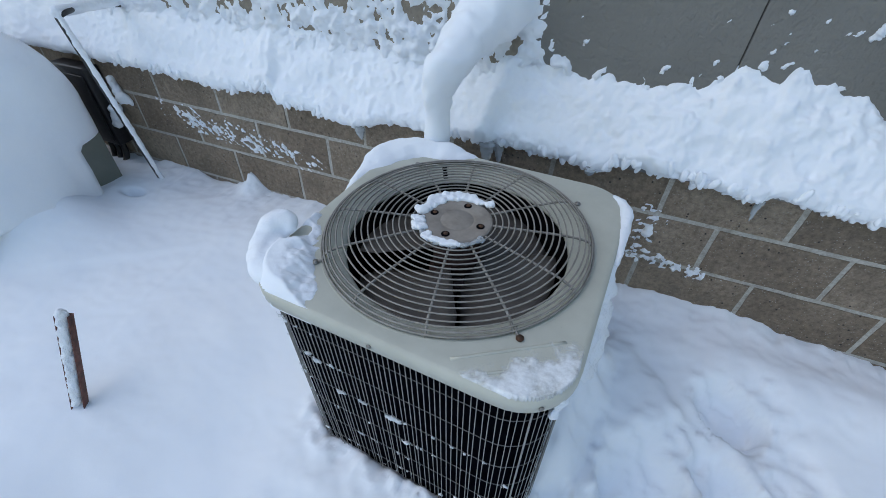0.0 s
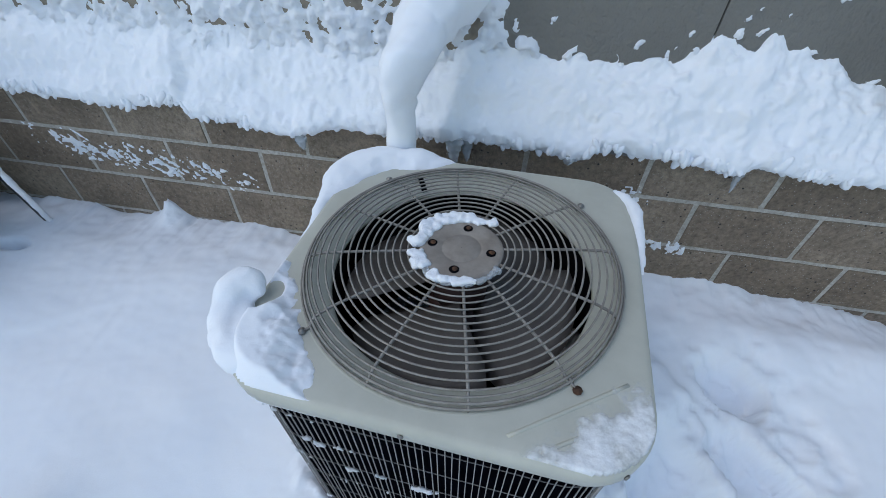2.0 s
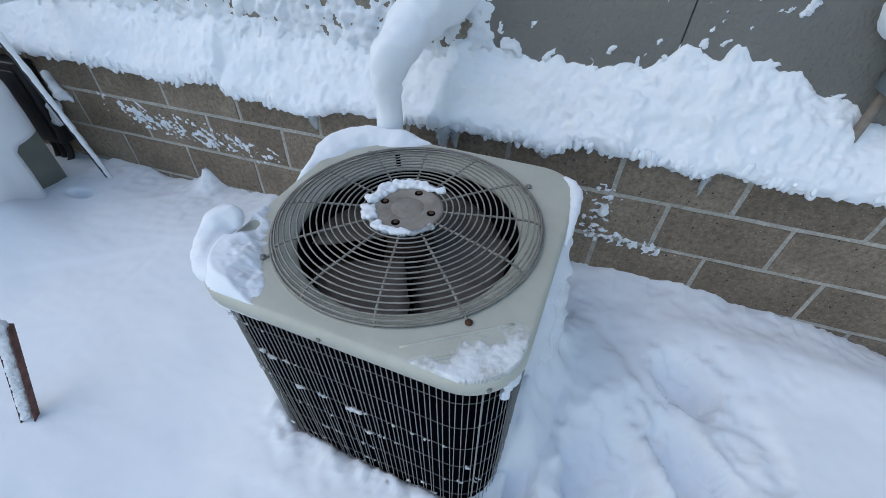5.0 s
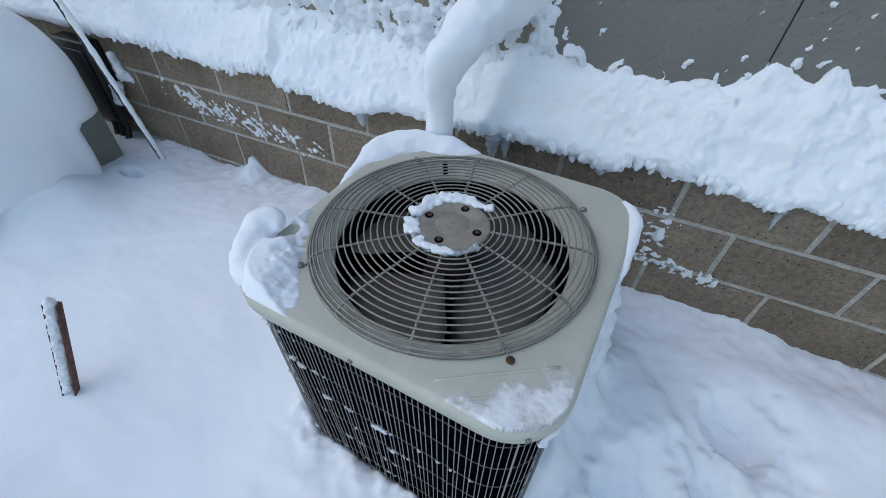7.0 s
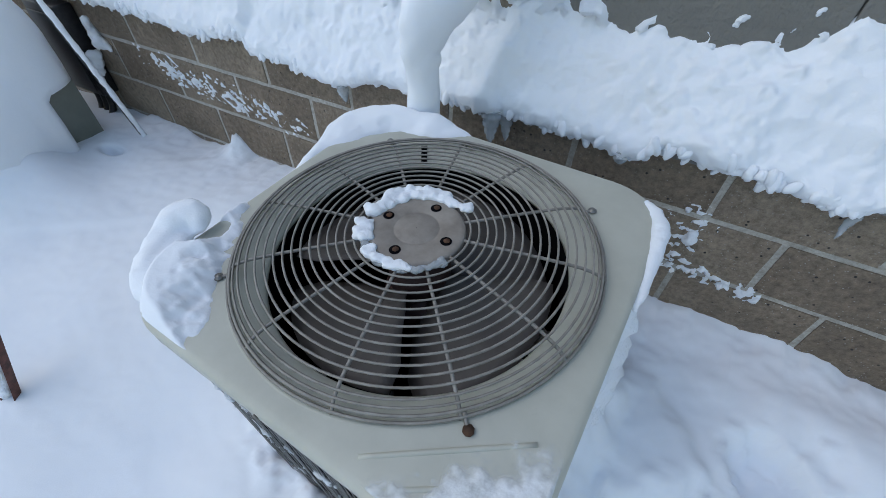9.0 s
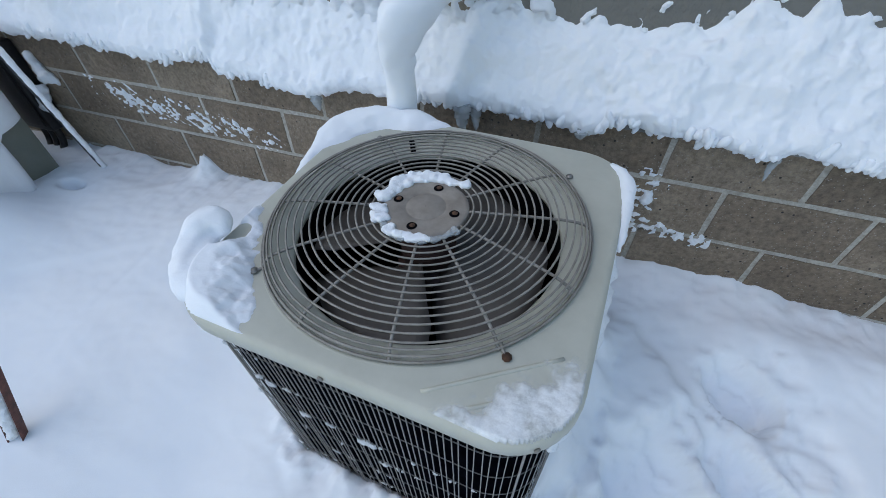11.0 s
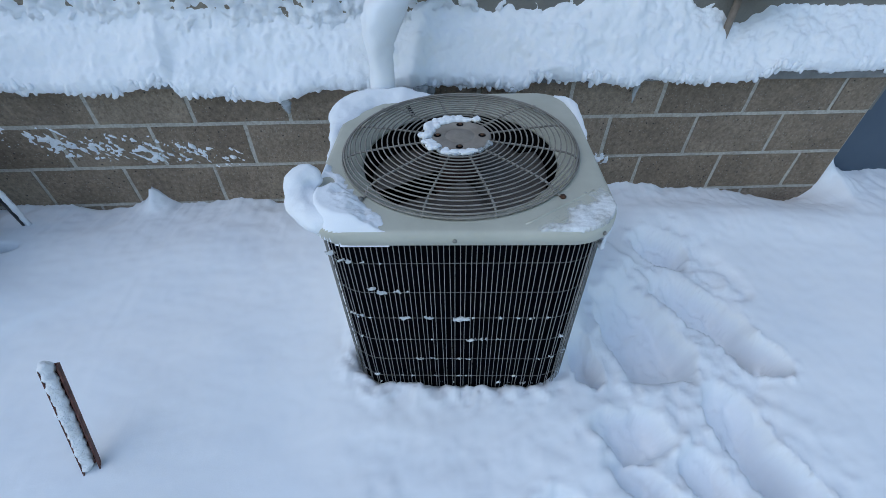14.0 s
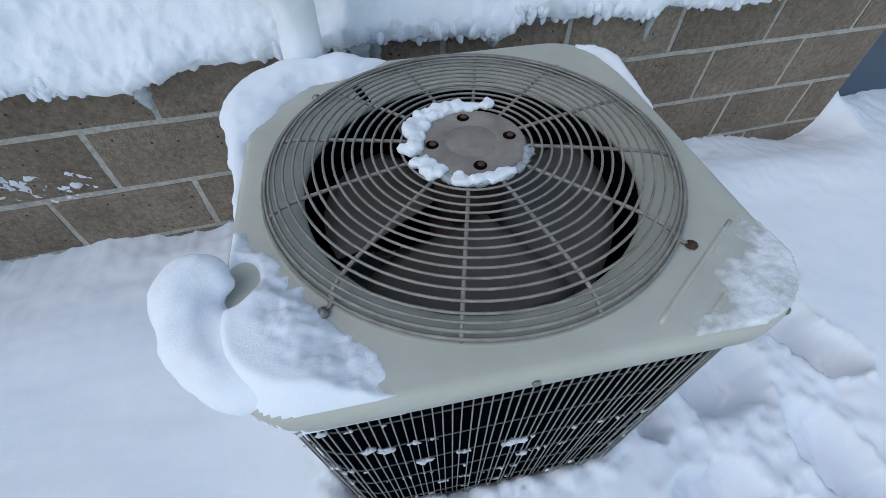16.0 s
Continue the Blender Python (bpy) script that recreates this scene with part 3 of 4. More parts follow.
# ---- snow-covered pipe ----
pipe = thing("pipe", "thick white snow-coated pipe bending into the house wall", "pipe")
line = bezier([(-0.185, -0.19, -0.1, 0.038), (-0.185, -0.20, 0.45, 0.040), (-0.183, -0.212, 0.66, 0.045), (-0.181, -0.222, 0.77, 0.045), (-0.181, -0.226, 0.828, 0.053), (-0.170, -0.206, 0.888, 0.064),
               (-0.140, -0.135, 0.938, 0.074), (-0.108, -0.06, 0.978, 0.084), (-0.080, 0.0, 1.012, 0.095), (-0.055, 0.08, 1.055, 0.105)], 8)
bm = rod([p[:3] for p in line], [float(p[3]) for p in line], 28)
for v in bm.verts:
    q = v.co * 7
    v.co += Vector((fbm(q.x, q.y, q.z + 4), fbm(q.x + 9, q.y, q.z), fbm(q.x, q.y + 5, q.z))) * 0.024 * smooth01((v.co.z - 0.6) / 0.3)
part("snow_coat", bm, SNOW_SOFT, pipe)
part("tube", rod([(-0.165, -0.225, -0.2), (-0.165, -0.225, 0.8)], 0.022, 12), CONDUIT, pipe)

# ---- meter box with its conduit ----
box = thing("meter_box", "grey-blue metal meter box on the stucco wall", "meter box")
part("housing", slab(1.180, 1.345, -0.03, 0.064, 0.888, 1.08, 0.006), METER, box)
part("cover", slab(1.195, 1.33, -0.038, -0.0315, 0.903, 1.065, 0.003), METER, box)
part("conduit", rod([(1.205, 0.035, 0.892), (1.202, 0.030, 0.62)], 0.014, 12), CONDUIT, box, "tan painted conduit")
c = clump("meter_snow", [(1.145 + 0.05 * k, 0.015, 1.085 + 0.012 * (k % 2), 0.078) for k in range(5)], SNOW, 0.014, 0.01, 14)
tagged(c, "thick snow cap on the meter box", "snow")

# ---- stake ----
stake = thing("stake", "rusty maroon steel channel stake leaning in the snow", "stake")
base, tip = Vector((-1.010, -1.262, -0.08)), Vector((-1.017, -1.112, 0.300))
axis = (tip - base).normalized()
front = Vector((0.45, -0.8, 0.3))
front = (front - axis * front.dot(axis)).normalized()
m = Matrix.Translation(tip) @ Matrix((axis.cross(front), -front, axis)).transposed().to_4x4()
length = (tip - base).length
for u0, u1, v0, v1, nm in ((-0.020, -0.017, -0.014, 0.012, "flange"), (0.017, 0.020, -0.014, 0.012, "flange"), (-0.017, 0.017, 0.009, 0.012, "web")):
    bm = slab(u0, u1, v0, v1, -length, 0.0, 0.0008, 1)
    bmesh.ops.transform(bm, matrix=m, verts=bm.verts)
    part(nm, bm, STAKE, stake)
sn = clump("stake_snow", [tuple((m @ Vector((-0.006 + 0.002 * math.sin(k * 1.7), -0.003, -length * (0.98 * k / 40) + 0.004)))) + (0.0165 + 0.0015 * math.sin(k * 2.3),) for k in range(34)], SNOW_ROUGH, 0.005, 0.005, 50)
tagged(sn, "snow packed along the rusty stake", "snow")

# ---- black pole with a bent arm ----
pole = thing("pole", "thin black metal pole crusted with snow by the wall", "pole")
p0, p1 = Vector((-1.873, -0.151, 0.0)), Vector((-1.695, -0.352, 0.888))
part("shaft", rod([p0.lerp(p1, -0.15), p0.lerp(p1, 0.5), p1], 0.0125, 10), BLACK, pole)
part("arm", rod(bezier([p1, p1 + Vector((0.0, 0.04, 0.012)), (-1.83, -0.14, 0.88), (-1.92, 0.06, 0.84)], 5), 0.010, 10), BLACK, pole)
sn = clump("pole_snow", [tuple(p0.lerp(p1, 1.0 * k / 120 - 0.02) + Vector((0.020, -0.004, 0.007))) + (0.0128 + 0.0012 * math.sin(k * 0.37),) for k in range(121)]
           + [tuple(Vector(p1).lerp(Vector((-1.90, 0.03, 0.845)), k / 24) + Vector((0, 0, 0.018))) + (0.022,) for k in range(25)], SNOW, 0.005, 0.004, 26)
tagged(sn, "strip of snow stuck along the black pole", "snow")

# ---- air conditioner ----
AC = thing("air_conditioner", "beige outdoor air conditioner with black coil and partly snow-covered top", "air conditioner", at=AC_POSE)
HALF, CORNER = 0.3796, 0.125


def rounded(half, corner, t):
    """The point at the angle t on a square with round corners."""
    c, s = math.cos(t), math.sin(t)
    r = half / max(abs(c), abs(s))
    x, y = abs(r * c), abs(r * s)
    k = half - corner
    if x > k and y > k:
        b = k * (abs(c) + abs(s))
        r = b + math.sqrt(max(0.0, b * b - (2 * k * k - corner * corner)))
    return r * c, r * s


def perimeter(half, corner, count):
    """Points at even steps along a square with round corners."""
    fine = [rounded(half, corner, 2 * math.pi * k / 4000) for k in range(4001)]
    run = np.concatenate([[0], np.cumsum([math.dist(fine[k], fine[k + 1]) for k in range(4000)])])
    return [fine[int(np.searchsorted(run, run[-1] * k / count))] for k in range(count)]


def disc(radius, z0, z1, x=0.0, y=0.0, sides=48, bevel=0.0015):
    bm = bmesh.new()
    bmesh.ops.create_cone(bm, cap_ends=True, segments=sides, radius1=radius, radius2=radius, depth=z1 - z0, matrix=Matrix.Translation((x, y, (z0 + z1) / 2)))
    if bevel:
        bmesh.ops.bevel(bm, geom=[e for e in bm.edges if abs(e.verts[0].co.z - e.verts[1].co.z) < 1e-6], offset=bevel, segments=2, affect="EDGES")
    return bm


N = 160
ts = [2 * math.pi * k / N for k in range(N)]
rows = []
for half, z in ((HALF - 0.004, -0.037), (HALF, -0.036), (HALF, -0.013), (HALF - 0.002, -0.006), (HALF - 0.007, -0.0015), (HALF - 0.014, 0.0)):
    rows.append([(*rounded(half, CORNER - (HALF - half), t), z) for t in ts])
for s in (0.5, 1.0):
    rows.append([(rounded(HALF - 0.014, CORNER - 0.014, t)[0] * (1 - s) + 0.342 * math.cos(t) * s, rounded(HALF - 0.014, CORNER - 0.014, t)[1] * (1 - s) + 0.342 * math.sin(t) * s, 0.0) for t in ts])
part("top_panel", from_grid("top_panel", rows, SHELL, wrap=True), SHELL, AC)
rows = [[(r * math.cos(t), r * math.sin(t), z) for t in ts] for r, z in ((0.342, 0.0), (0.337, 0.001), (0.332, -0.001), (0.320, -0.006), (0.306, -0.013), (0.294, -0.020), (0.286, -0.026), (0.2825, -0.031), (0.282, -0.036), (0.285, -0.036))]
part("fan_shroud", from_grid("fan_shroud", rows, SHELL, wrap=True), SHELL, AC)

# tunnel wall coloured near black in place of the shade below the shroud
part("fan_tunnel", from_grid("fan_tunnel", [[(r * math.cos(t), r * math.sin(t), z) for t in ts] for r, z in ((0.2835, -0.035), (0.284, -0.10), (0.290, -0.17))], RECESS_SHADE, wrap=True), RECESS_SHADE, AC)

# pressed ribs on the front corner of the top
for a, b in (((0.335, -0.215), (0.150, -0.348)), ((0.352, -0.262), (0.205, -0.358))):
    bm = rod(bezier([(a[0], a[1], -0.002), ((a[0] + b[0]) / 2, (a[1] + b[1]) / 2, -0.001), (b[0], b[1], -0.002)], 4), 0.0042, 8)
    part("rib", bm, SHELL, AC)

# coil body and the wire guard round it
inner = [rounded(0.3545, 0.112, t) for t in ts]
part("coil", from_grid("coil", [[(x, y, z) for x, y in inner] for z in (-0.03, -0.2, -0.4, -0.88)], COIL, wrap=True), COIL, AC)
part("base_pan", from_grid("base_pan", [[(*rounded(h, CORNER, t), z) for t in ts] for h, z in ((0.36, -0.80), (0.368, -0.805), (0.368, -0.90))], SHELL, wrap=True), SHELL, AC)
ring = perimeter(0.3625, 0.118, 200)
upright = finish("guard_wire", rod([(0, 0, -0.032), (0, 0, -0.81)], 0.0013, 4), GUARD)
for k, (x, y) in enumerate(ring):
    w = part("guard_wire", upright, GUARD, AC)
    w.matrix_basis = pose(x, y, 0, 0.25 * math.sin(k * 5.1), 0.25 * math.sin(k * 3.3), 0)
for z in (-0.115, -0.225, -0.335, -0.440, -0.545, -0.648, -0.750):
    part("guard_band", rod([(x, y, z + 0.0012 * math.sin(7 * x)) for x, y in perimeter(0.3600, 0.116, 112)], 0.0012, 5, True), BAND, AC)

cx, cy = rounded(0.3655, 0.12, radians(-47))
part("corner_strip", rod([(cx, cy, -0.034), (cx, cy, -0.80)], 0.0022, 8), GUARD, AC, "grey corner strip of the wire guard")
for a in (-47, -92, -170):
    x, y = rounded(HALF, CORNER, radians(a))
    bm = disc(0.0055, 0.0, 0.004, 0, 0, 10, 0.001)
    bmesh.ops.transform(bm, matrix=Matrix.Translation((x, y, -0.022)) @ Vector((x, y, 0)).to_track_quat("Z", "Y").to_matrix().to_4x4(), verts=bm.verts)
    part("rim_screw", bm, SCREW, AC)

# fan grille: dome of rings, bent spokes, hub plate
def dome(r):
    return float(np.interp(r, [0, 0.08, 0.15, 0.22, 0.28, 0.303, 0.320, 0.332, 0.337], [0.036, 0.036, 0.036, 0.035, 0.033, 0.030, 0.024, 0.014, 0.006]))


rings = [0.098 + 0.0154 * k for k in range(14)] + [0.3125, 0.322, 0.330, 0.336]
for k, r in enumerate(rings):
    part("grille_ring", rod([(r * math.cos(t), r * math.sin(t), dome(r)) for t in ts[::2]], 0.0021 if k < 16 else 0.0027, 6, True), WIRE, AC)
for k in range(12):
    t = radians(10 - AC_TURN + 30 * k)
    pts = [(r * math.cos(t), r * math.sin(t), dome(r) - 0.004) for r in (0.082, 0.12, 0.17, 0.22, 0.270, 0.292, 0.308, 0.320, 0.329, 0.334)] + [(0.3355 * math.cos(t), 0.3355 * math.sin(t), 0.001)]
    part("spoke", rod(pts, 0.0031, 7), WIRE, AC)


hub_rows = [[(r * math.cos(t), r * math.sin(t), z) for t in ts[::2]] for r, z in ((0.090, 0.028), (0.0895, 0.034), (0.087, 0.0375), (0.080, 0.0385), (0.043, 0.0390), (0.0415, 0.0378), (0.0395, 0.0392), (0.001, 0.0395))]
hub = part("hub_plate", from_grid("hub_plate", hub_rows, HUB, wrap=True), HUB, AC)
for k in range(4):
    t = radians(90 * k - 1)
    x, y = 0.0635 * math.cos(t), 0.0635 * math.sin(t)
    part("slot", disc(0.0105, 0.0372, 0.0404, x, y, 20, 0.001), RECESS_SHADE, hub)
    part("screw", disc(0.0060, 0.0402, 0.0425, x + 0.0015, y, 10, 0.001), RUST, hub, "rusty screw")
for k, nm in enumerate(("screw",) * 4):
    t = radians(-49 - AC_TURN + 90 * k)
    s, u = math.sin(t), math.cos(t)
    part("mounting_screw", disc(0.0085, 0.0, 0.0075, 0.353 * u, 0.353 * s, 8, 0.0025), RUST if k == 0 else SCREW, AC, "rusty screw" if k == 0 else "")
    part("wire_foot", rod(bezier([(0.332 * u, 0.332 * s, 0.014), (0.336 * u, 0.336 * s, 0.006), (0.343 * u, 0.343 * s, 0.003), (0.353 * u, 0.353 * s, 0.003)], 4), 0.003, 7), WIRE, AC)
part("slot_mark", slab(-0.007, 0.007, -0.021, 0.021, -0.003, 0.0022, 0.001), RECESS_SHADE, AC).matrix_basis = pose(0.308 * math.cos(radians(122)), 0.308 * math.sin(radians(122)), -0.011, 27, 0, 32)

# fan and motor below
fan = part("fan_hub", disc(0.062, -0.10, -0.035), MOTOR, AC)
for b in range(4):
    rows = []
    for k in range(9):
        r = 0.055 + (0.262 - 0.055) * k / 8
        half = np.interp(k, [0, 2, 6, 8], [34, 42, 44, 40])
        row = []
        for j in range(13):
            q = j / 12 * 2 - 1
            t = radians(-28 - AC_TURN + 90 * b + q * half + 7 * k / 8)
            row.append((r * math.cos(t), r * math.sin(t), -0.105 + 0.030 * q * np.interp(k, [0, 8], [1.2, 0.85]) + 0.008 * (1 - q * q)))
        rows.append(row)
    me = from_grid("fan_blade", rows, BLADE)
    bl = part("fan_blade", me, BLADE, fan)
    so = bl.modifiers.new("thickness", "SOLIDIFY")
    so.thickness = 0.0025
part("motor", disc(0.075, -0.32, -0.12), MOTOR, fan)
part("floor_pan", disc(0.335, -0.66, -0.655), RECESS_SHADE, AC)


# ---- snow on the unit ----
def on_unit(x, y, z):
    return AC_POSE @ Vector((x, y, z))


def placed(balls):
    return [(*on_unit(x, y, z), r) for x, y, z, r in balls]


def film(name, x0, x1, y0, y1, height, label, step=0.005, material=SNOW):
    """A thin layer on the unit's top; below zero it sinks out of sight."""
    rows = [[tuple(on_unit(x, y, min(height(x, y), 0.06) + (0.0012 if material is FROST else -0.004) - (0.0 if max(abs(x), abs(y)) < HALF - 0.008 else 0.008))) for x in np.arange(x0, x1, step)] for y in np.arange(y0, y1, step)]
    gone = [[height(x, y) < 0.0002 for x in np.arange(x0, x1, step)] for y in np.arange(y0, y1, step)]
    me = from_grid(name, rows, material, hide=gone)
    depth = me.attributes.new("cover", "FLOAT", "POINT")
    depth.data.foreach_set("value", [smooth01(height(x, y) / 0.004) for y in np.arange(y0, y1, step) for x in np.arange(x0, x1, step)])
    return tagged(new(name, me), label, "snow")


def dist_edge(x, y):
    k = HALF - CORNER
    dx, dy = max(0, abs(x) - k), max(0, abs(y) - k)
    return HALF - (max(abs(x), abs(y)) if dx == 0 or dy == 0 else k + math.hypot(dx, dy))


def h_left(x, y):
    if dist_edge(x, y) < 0.002:
        return -0.03
    s = (x + 0.335) * -0.802 + (y + 0.125) * -0.597 + 0.022 * fbm(x * 24, y * 24, 1, 4)
    s = min(s, 0.9 * (-0.175 - x) + 0.01)
    bite = math.hypot((x + 0.354) / 0.024, (y + 0.186) / 0.036)
    h = 0.036 * smooth01(s / 0.075) + 0.006 * smooth01(s / 0.012) - 0.002
    h += 0.003 * fbm(x * 14, y * 14, 3, 3) * (h > 0)
    return min(h, 0.06 * (bite - 1.0), 1.6 * (dist_edge(x, y) - 0.003))


film("snow_patch", -0.378, -0.05, -0.378, -0.03, h_left, "melting snow sheet on the corner of the top panel", 0.004, SNOW_SOFT)


def h_right(x, y):
    if dist_edge(x, y) < 0.004:
        return -0.03
    s = (x * 0.60 - y * 0.80) - 0.357
    return 0.0085 * smooth01((s + 0.028 * fbm(x * 16, y * 16, 6, 5) + 0.010 * fbm(x * 70, y * 70, 2, 3)) / 0.12) - 0.001 + 0.0015 * fbm(x * 40, y * 40, 2, 3)


film("snow_patch", 0.10, 0.376, -0.376, -0.12, h_right, "thin icy snow film on the corner of the top panel", 0.003, FROST)

roll = [(q[0], q[1], q[2], 0.88 * q[3]) for q in bezier([(-0.404, -0.186, 0.036, 0.031), (-0.414, -0.205, 0.024, 0.036), (-0.414, -0.232, 0.006, 0.038), (-0.402, -0.260, -0.002, 0.040), (-0.380, -0.290, -0.006, 0.041),
                                  (-0.350, -0.318, -0.006, 0.037), (-0.31, -0.334, -0.002, 0.026), (-0.265, -0.345, 0.002, 0.016), (-0.23, -0.35, 0.002, 0.008)], 6)]
roll += [(q[0], q[1], q[2], 0.88 * q[3]) for q in bezier([(-0.406, -0.184, 0.036, 0.031), (-0.388, -0.180, 0.034, 0.028), (-0.372, -0.188, 0.026, 0.022), (-0.360, -0.200, 0.017, 0.014)], 6)]
roll += [(q[0], q[1], q[2], 0.88 * q[3]) for q in bezier([(-0.398, -0.24, -0.02, 0.030), (-0.378, -0.285, -0.030, 0.032), (-0.345, -0.320, -0.026, 0.024), (-0.325, -0.332, -0.020, 0.016)], 6)]
roll += [(q[0], q[1], q[2], 0.88 * q[3]) for q in bezier([(-0.376, -0.228, 0.004, 0.019), (-0.352, -0.262, 0.007, 0.025), (-0.318, -0.294, 0.006, 0.026), (-0.27, -0.325, 0.0, 0.020)], 6)]
c = clump("snow_roll", placed(roll), SNOW_SOFT, 0.008, 0.006, 14)
tagged(c, "curled snow roll hanging over the unit's corner", "snow")
back = []
for q in bezier([(-0.388, -0.06, -0.030, 0.009), (-0.390, 0.02, -0.028, 0.014), (-0.394, 0.10, -0.022, 0.020), (-0.398, 0.17, -0.014, 0.028), (-0.396, 0.23, -0.004, 0.038), (-0.376, 0.285, 0.0, 0.042), (-0.330, 0.33, 0.0, 0.041),
                 (-0.26, 0.358, -0.002, 0.036), (-0.18, 0.368, -0.004, 0.030), (-0.11, 0.370, -0.008, 0.018), (-0.07, 0.368, -0.010, 0.009)], 5):
    q[2] -= 0.006
    back.append(tuple(q))
    back.append((1.01 * q[0], 1.01 * q[1], q[2] - 0.045, 0.75 * q[3]))
    if q[1] > 0.18 and q[0] < -0.14:
        back.append((0.94 * q[0], 0.94 * q[1], q[2] + 0.002, 0.75 * q[3]))
        back.append((0.88 * q[0], 0.88 * q[1], q[2] - 0.008, 0.6 * q[3]))
c = clump("snow_drift", placed(back), SNOW_SOFT, 0.010, 0.008, 14)
tagged(c, "thick rounded snow pile on the back corner of the unit", "snow")
side = [tuple(q) for q in bezier([(0.325, 0.342, -0.006, 0.007), (0.352, 0.318, -0.002, 0.013), (0.374, 0.28, -0.002, 0.018), (0.382, 0.22, -0.008, 0.018), (0.384, 0.15, -0.014, 0.014), (0.384, 0.08, -0.022, 0.010)], 6)]
c = clump("snow_strip", placed(side), SNOW, 0.006, 0.004, 24)
tagged(c, "strip of snow along the rounded side edge of the unit", "snow")


def flank(y):
    """The guard's outline beside the middle line."""
    k = 0.244
    return 0.366 if abs(y) < k else k + math.sqrt(max(0.0, 0.122 ** 2 - (abs(y) - k) ** 2))


rows = []
for j in range(46):
    z = -0.012 - 0.0165 * j
    row = []
    for k in range(44):
        y = 0.24 - 0.013 * k
        top = float(np.interp(y, [-0.33, -0.20, -0.05, 0.08, 0.17, 0.24], [-0.80, -0.70, -0.58, -0.38, -0.16, -0.01])) + 0.05 * fbm(y * 14, 2, 0, 3)
        keep = smooth01((top - z) / 0.06) * smooth01((0.27 - y) / 0.05)
        h = -0.012 + keep * (0.022 + 0.018 * fbm(y * 26, z * 20, 3, 4) + 0.20 * min(0.30, max(0.0, top - z)))
        row.append(tuple(on_unit(flank(y) + h, y, z)))
    rows.append(row)
inv = AC_POSE.inverted()
c = tagged(new("snow_crust", from_grid("snow_crust", rows, SNOW_ROUGH, hide=[[(inv @ Vector(q)).x < flank((inv @ Vector(q)).y) - 0.003 for q in r] for r in rows])), "icy snow crust plastered on the unit's side", "snow")

# torn ice sheet hanging from the rim at the front corner
sheet = []
random.seed(31)
for k in range(70):
    t = random.uniform(-43, -29)
    x, y = rounded(0.374, 0.12, radians(t))
    drop = random.random() * (0.09 if t < -34 else 0.05)
    sheet.append((x - 0.10 * drop, y, -0.028 - drop, random.uniform(0.005, 0.010)))
c = clump("snow_sheet", placed(sheet), SNOW_ROUGH, 0.0045, 0.006, 60)
tagged(c, "torn icy snow sheet hanging from the rim", "snow")

# the left face is plastered too, towards the back
rows = []
for j in range(46):
    z = -0.03 - 0.0165 * j
    row = []
    for k in range(44):
        y = 0.30 - 0.0145 * k
        keep = smooth01((y + 0.24 + 0.08 * fbm(j * 0.15, 6, 0, 3)) / 0.12)
        h = 0.022 * keep + 0.014 * fbm(y * 22, z * 22, 7, 4) * keep - 0.014
        row.append(tuple(on_unit(-flank(y) - h, y, z)))
    rows.append(row)
c = tagged(new("snow_crust", from_grid("snow_crust", rows, SNOW_ROUGH, hide=[[(inv @ Vector(q)).x > 0.003 - flank((inv @ Vector(q)).y) for q in r] for r in rows])), "snow crust plastered on the unit's shaded side", "snow")

# snow round the hub plate
wreath = []
random.seed(8)
for k in range(210):
    a = random.uniform(70, 300)
    wide = float(np.interp(a, [70, 110, 200, 250, 300], [0.5, 1.0, 1.0, 0.7, 0.35]))
    if fbm(a * 0.09, 3.3, 0, 2) < -0.28:
        continue
    r = 0.094 + random.uniform(-0.014, 0.017) * wide
    wreath.append((r * math.cos(radians(a)), r * math.sin(radians(a)), 0.038 + 0.005 * wide * random.random(), random.uniform(0.006, 0.0105) * (0.5 + 0.5 * wide)))
for k in range(14):
    wreath.append((0.050 + random.uniform(-0.012, 0.012), 0.092 + random.uniform(-0.008, 0.008), 0.042, random.uniform(0.004, 0.009)))
c = clump("snow_wreath", placed(wreath), SNOW, 0.0034, 0.0035, 45)
tagged(c, "ragged icy snow wreath round the fan hub", "snow")
frost = [((0.094 + random.uniform(-0.006, 0.010)) * math.cos(radians(a)), (0.094 + random.uniform(-0.006, 0.010)) * math.sin(radians(a)), 0.036, random.uniform(0.004, 0.008)) for a in np.arange(225, 335, 1.6)]
c = clump("ice_rim", placed(frost), ICE, 0.0042, 0.005, 80)
tagged(c, "clear refrozen ice on the edge of the hub", "ice")

# crumbs caught on the guard
random.seed(4)
for k in range(84):
    zb = random.choice((-0.115, -0.225, -0.335, -0.335, -0.440, -0.440, -0.545, -0.545, -0.648, -0.648, -0.69))
    left = random.random() ** (1.4 if zb > -0.3 else 0.85)
    x = -0.33 + 0.66 * left
    if zb > -0.3 and x > -0.12:
        x = -0.33 + 0.2 * random.random()
    r = random.uniform(0.0016, 0.0042)
    bits = [(x + random.uniform(-2.6, 2.6) * r, 0.002 - flank(x), zb + 0.003 + random.uniform(-0.6, 2.2) * r, random.uniform(0.6, 1.0) * r) for j in range(6)]
    c = clump("snow_crumb", placed(bits), FLAKE, 0.0024, 0.003, 120)
    tagged(c, "small icy crumb caught on the wire guard", "snow crumb", "crumbs on the guard")
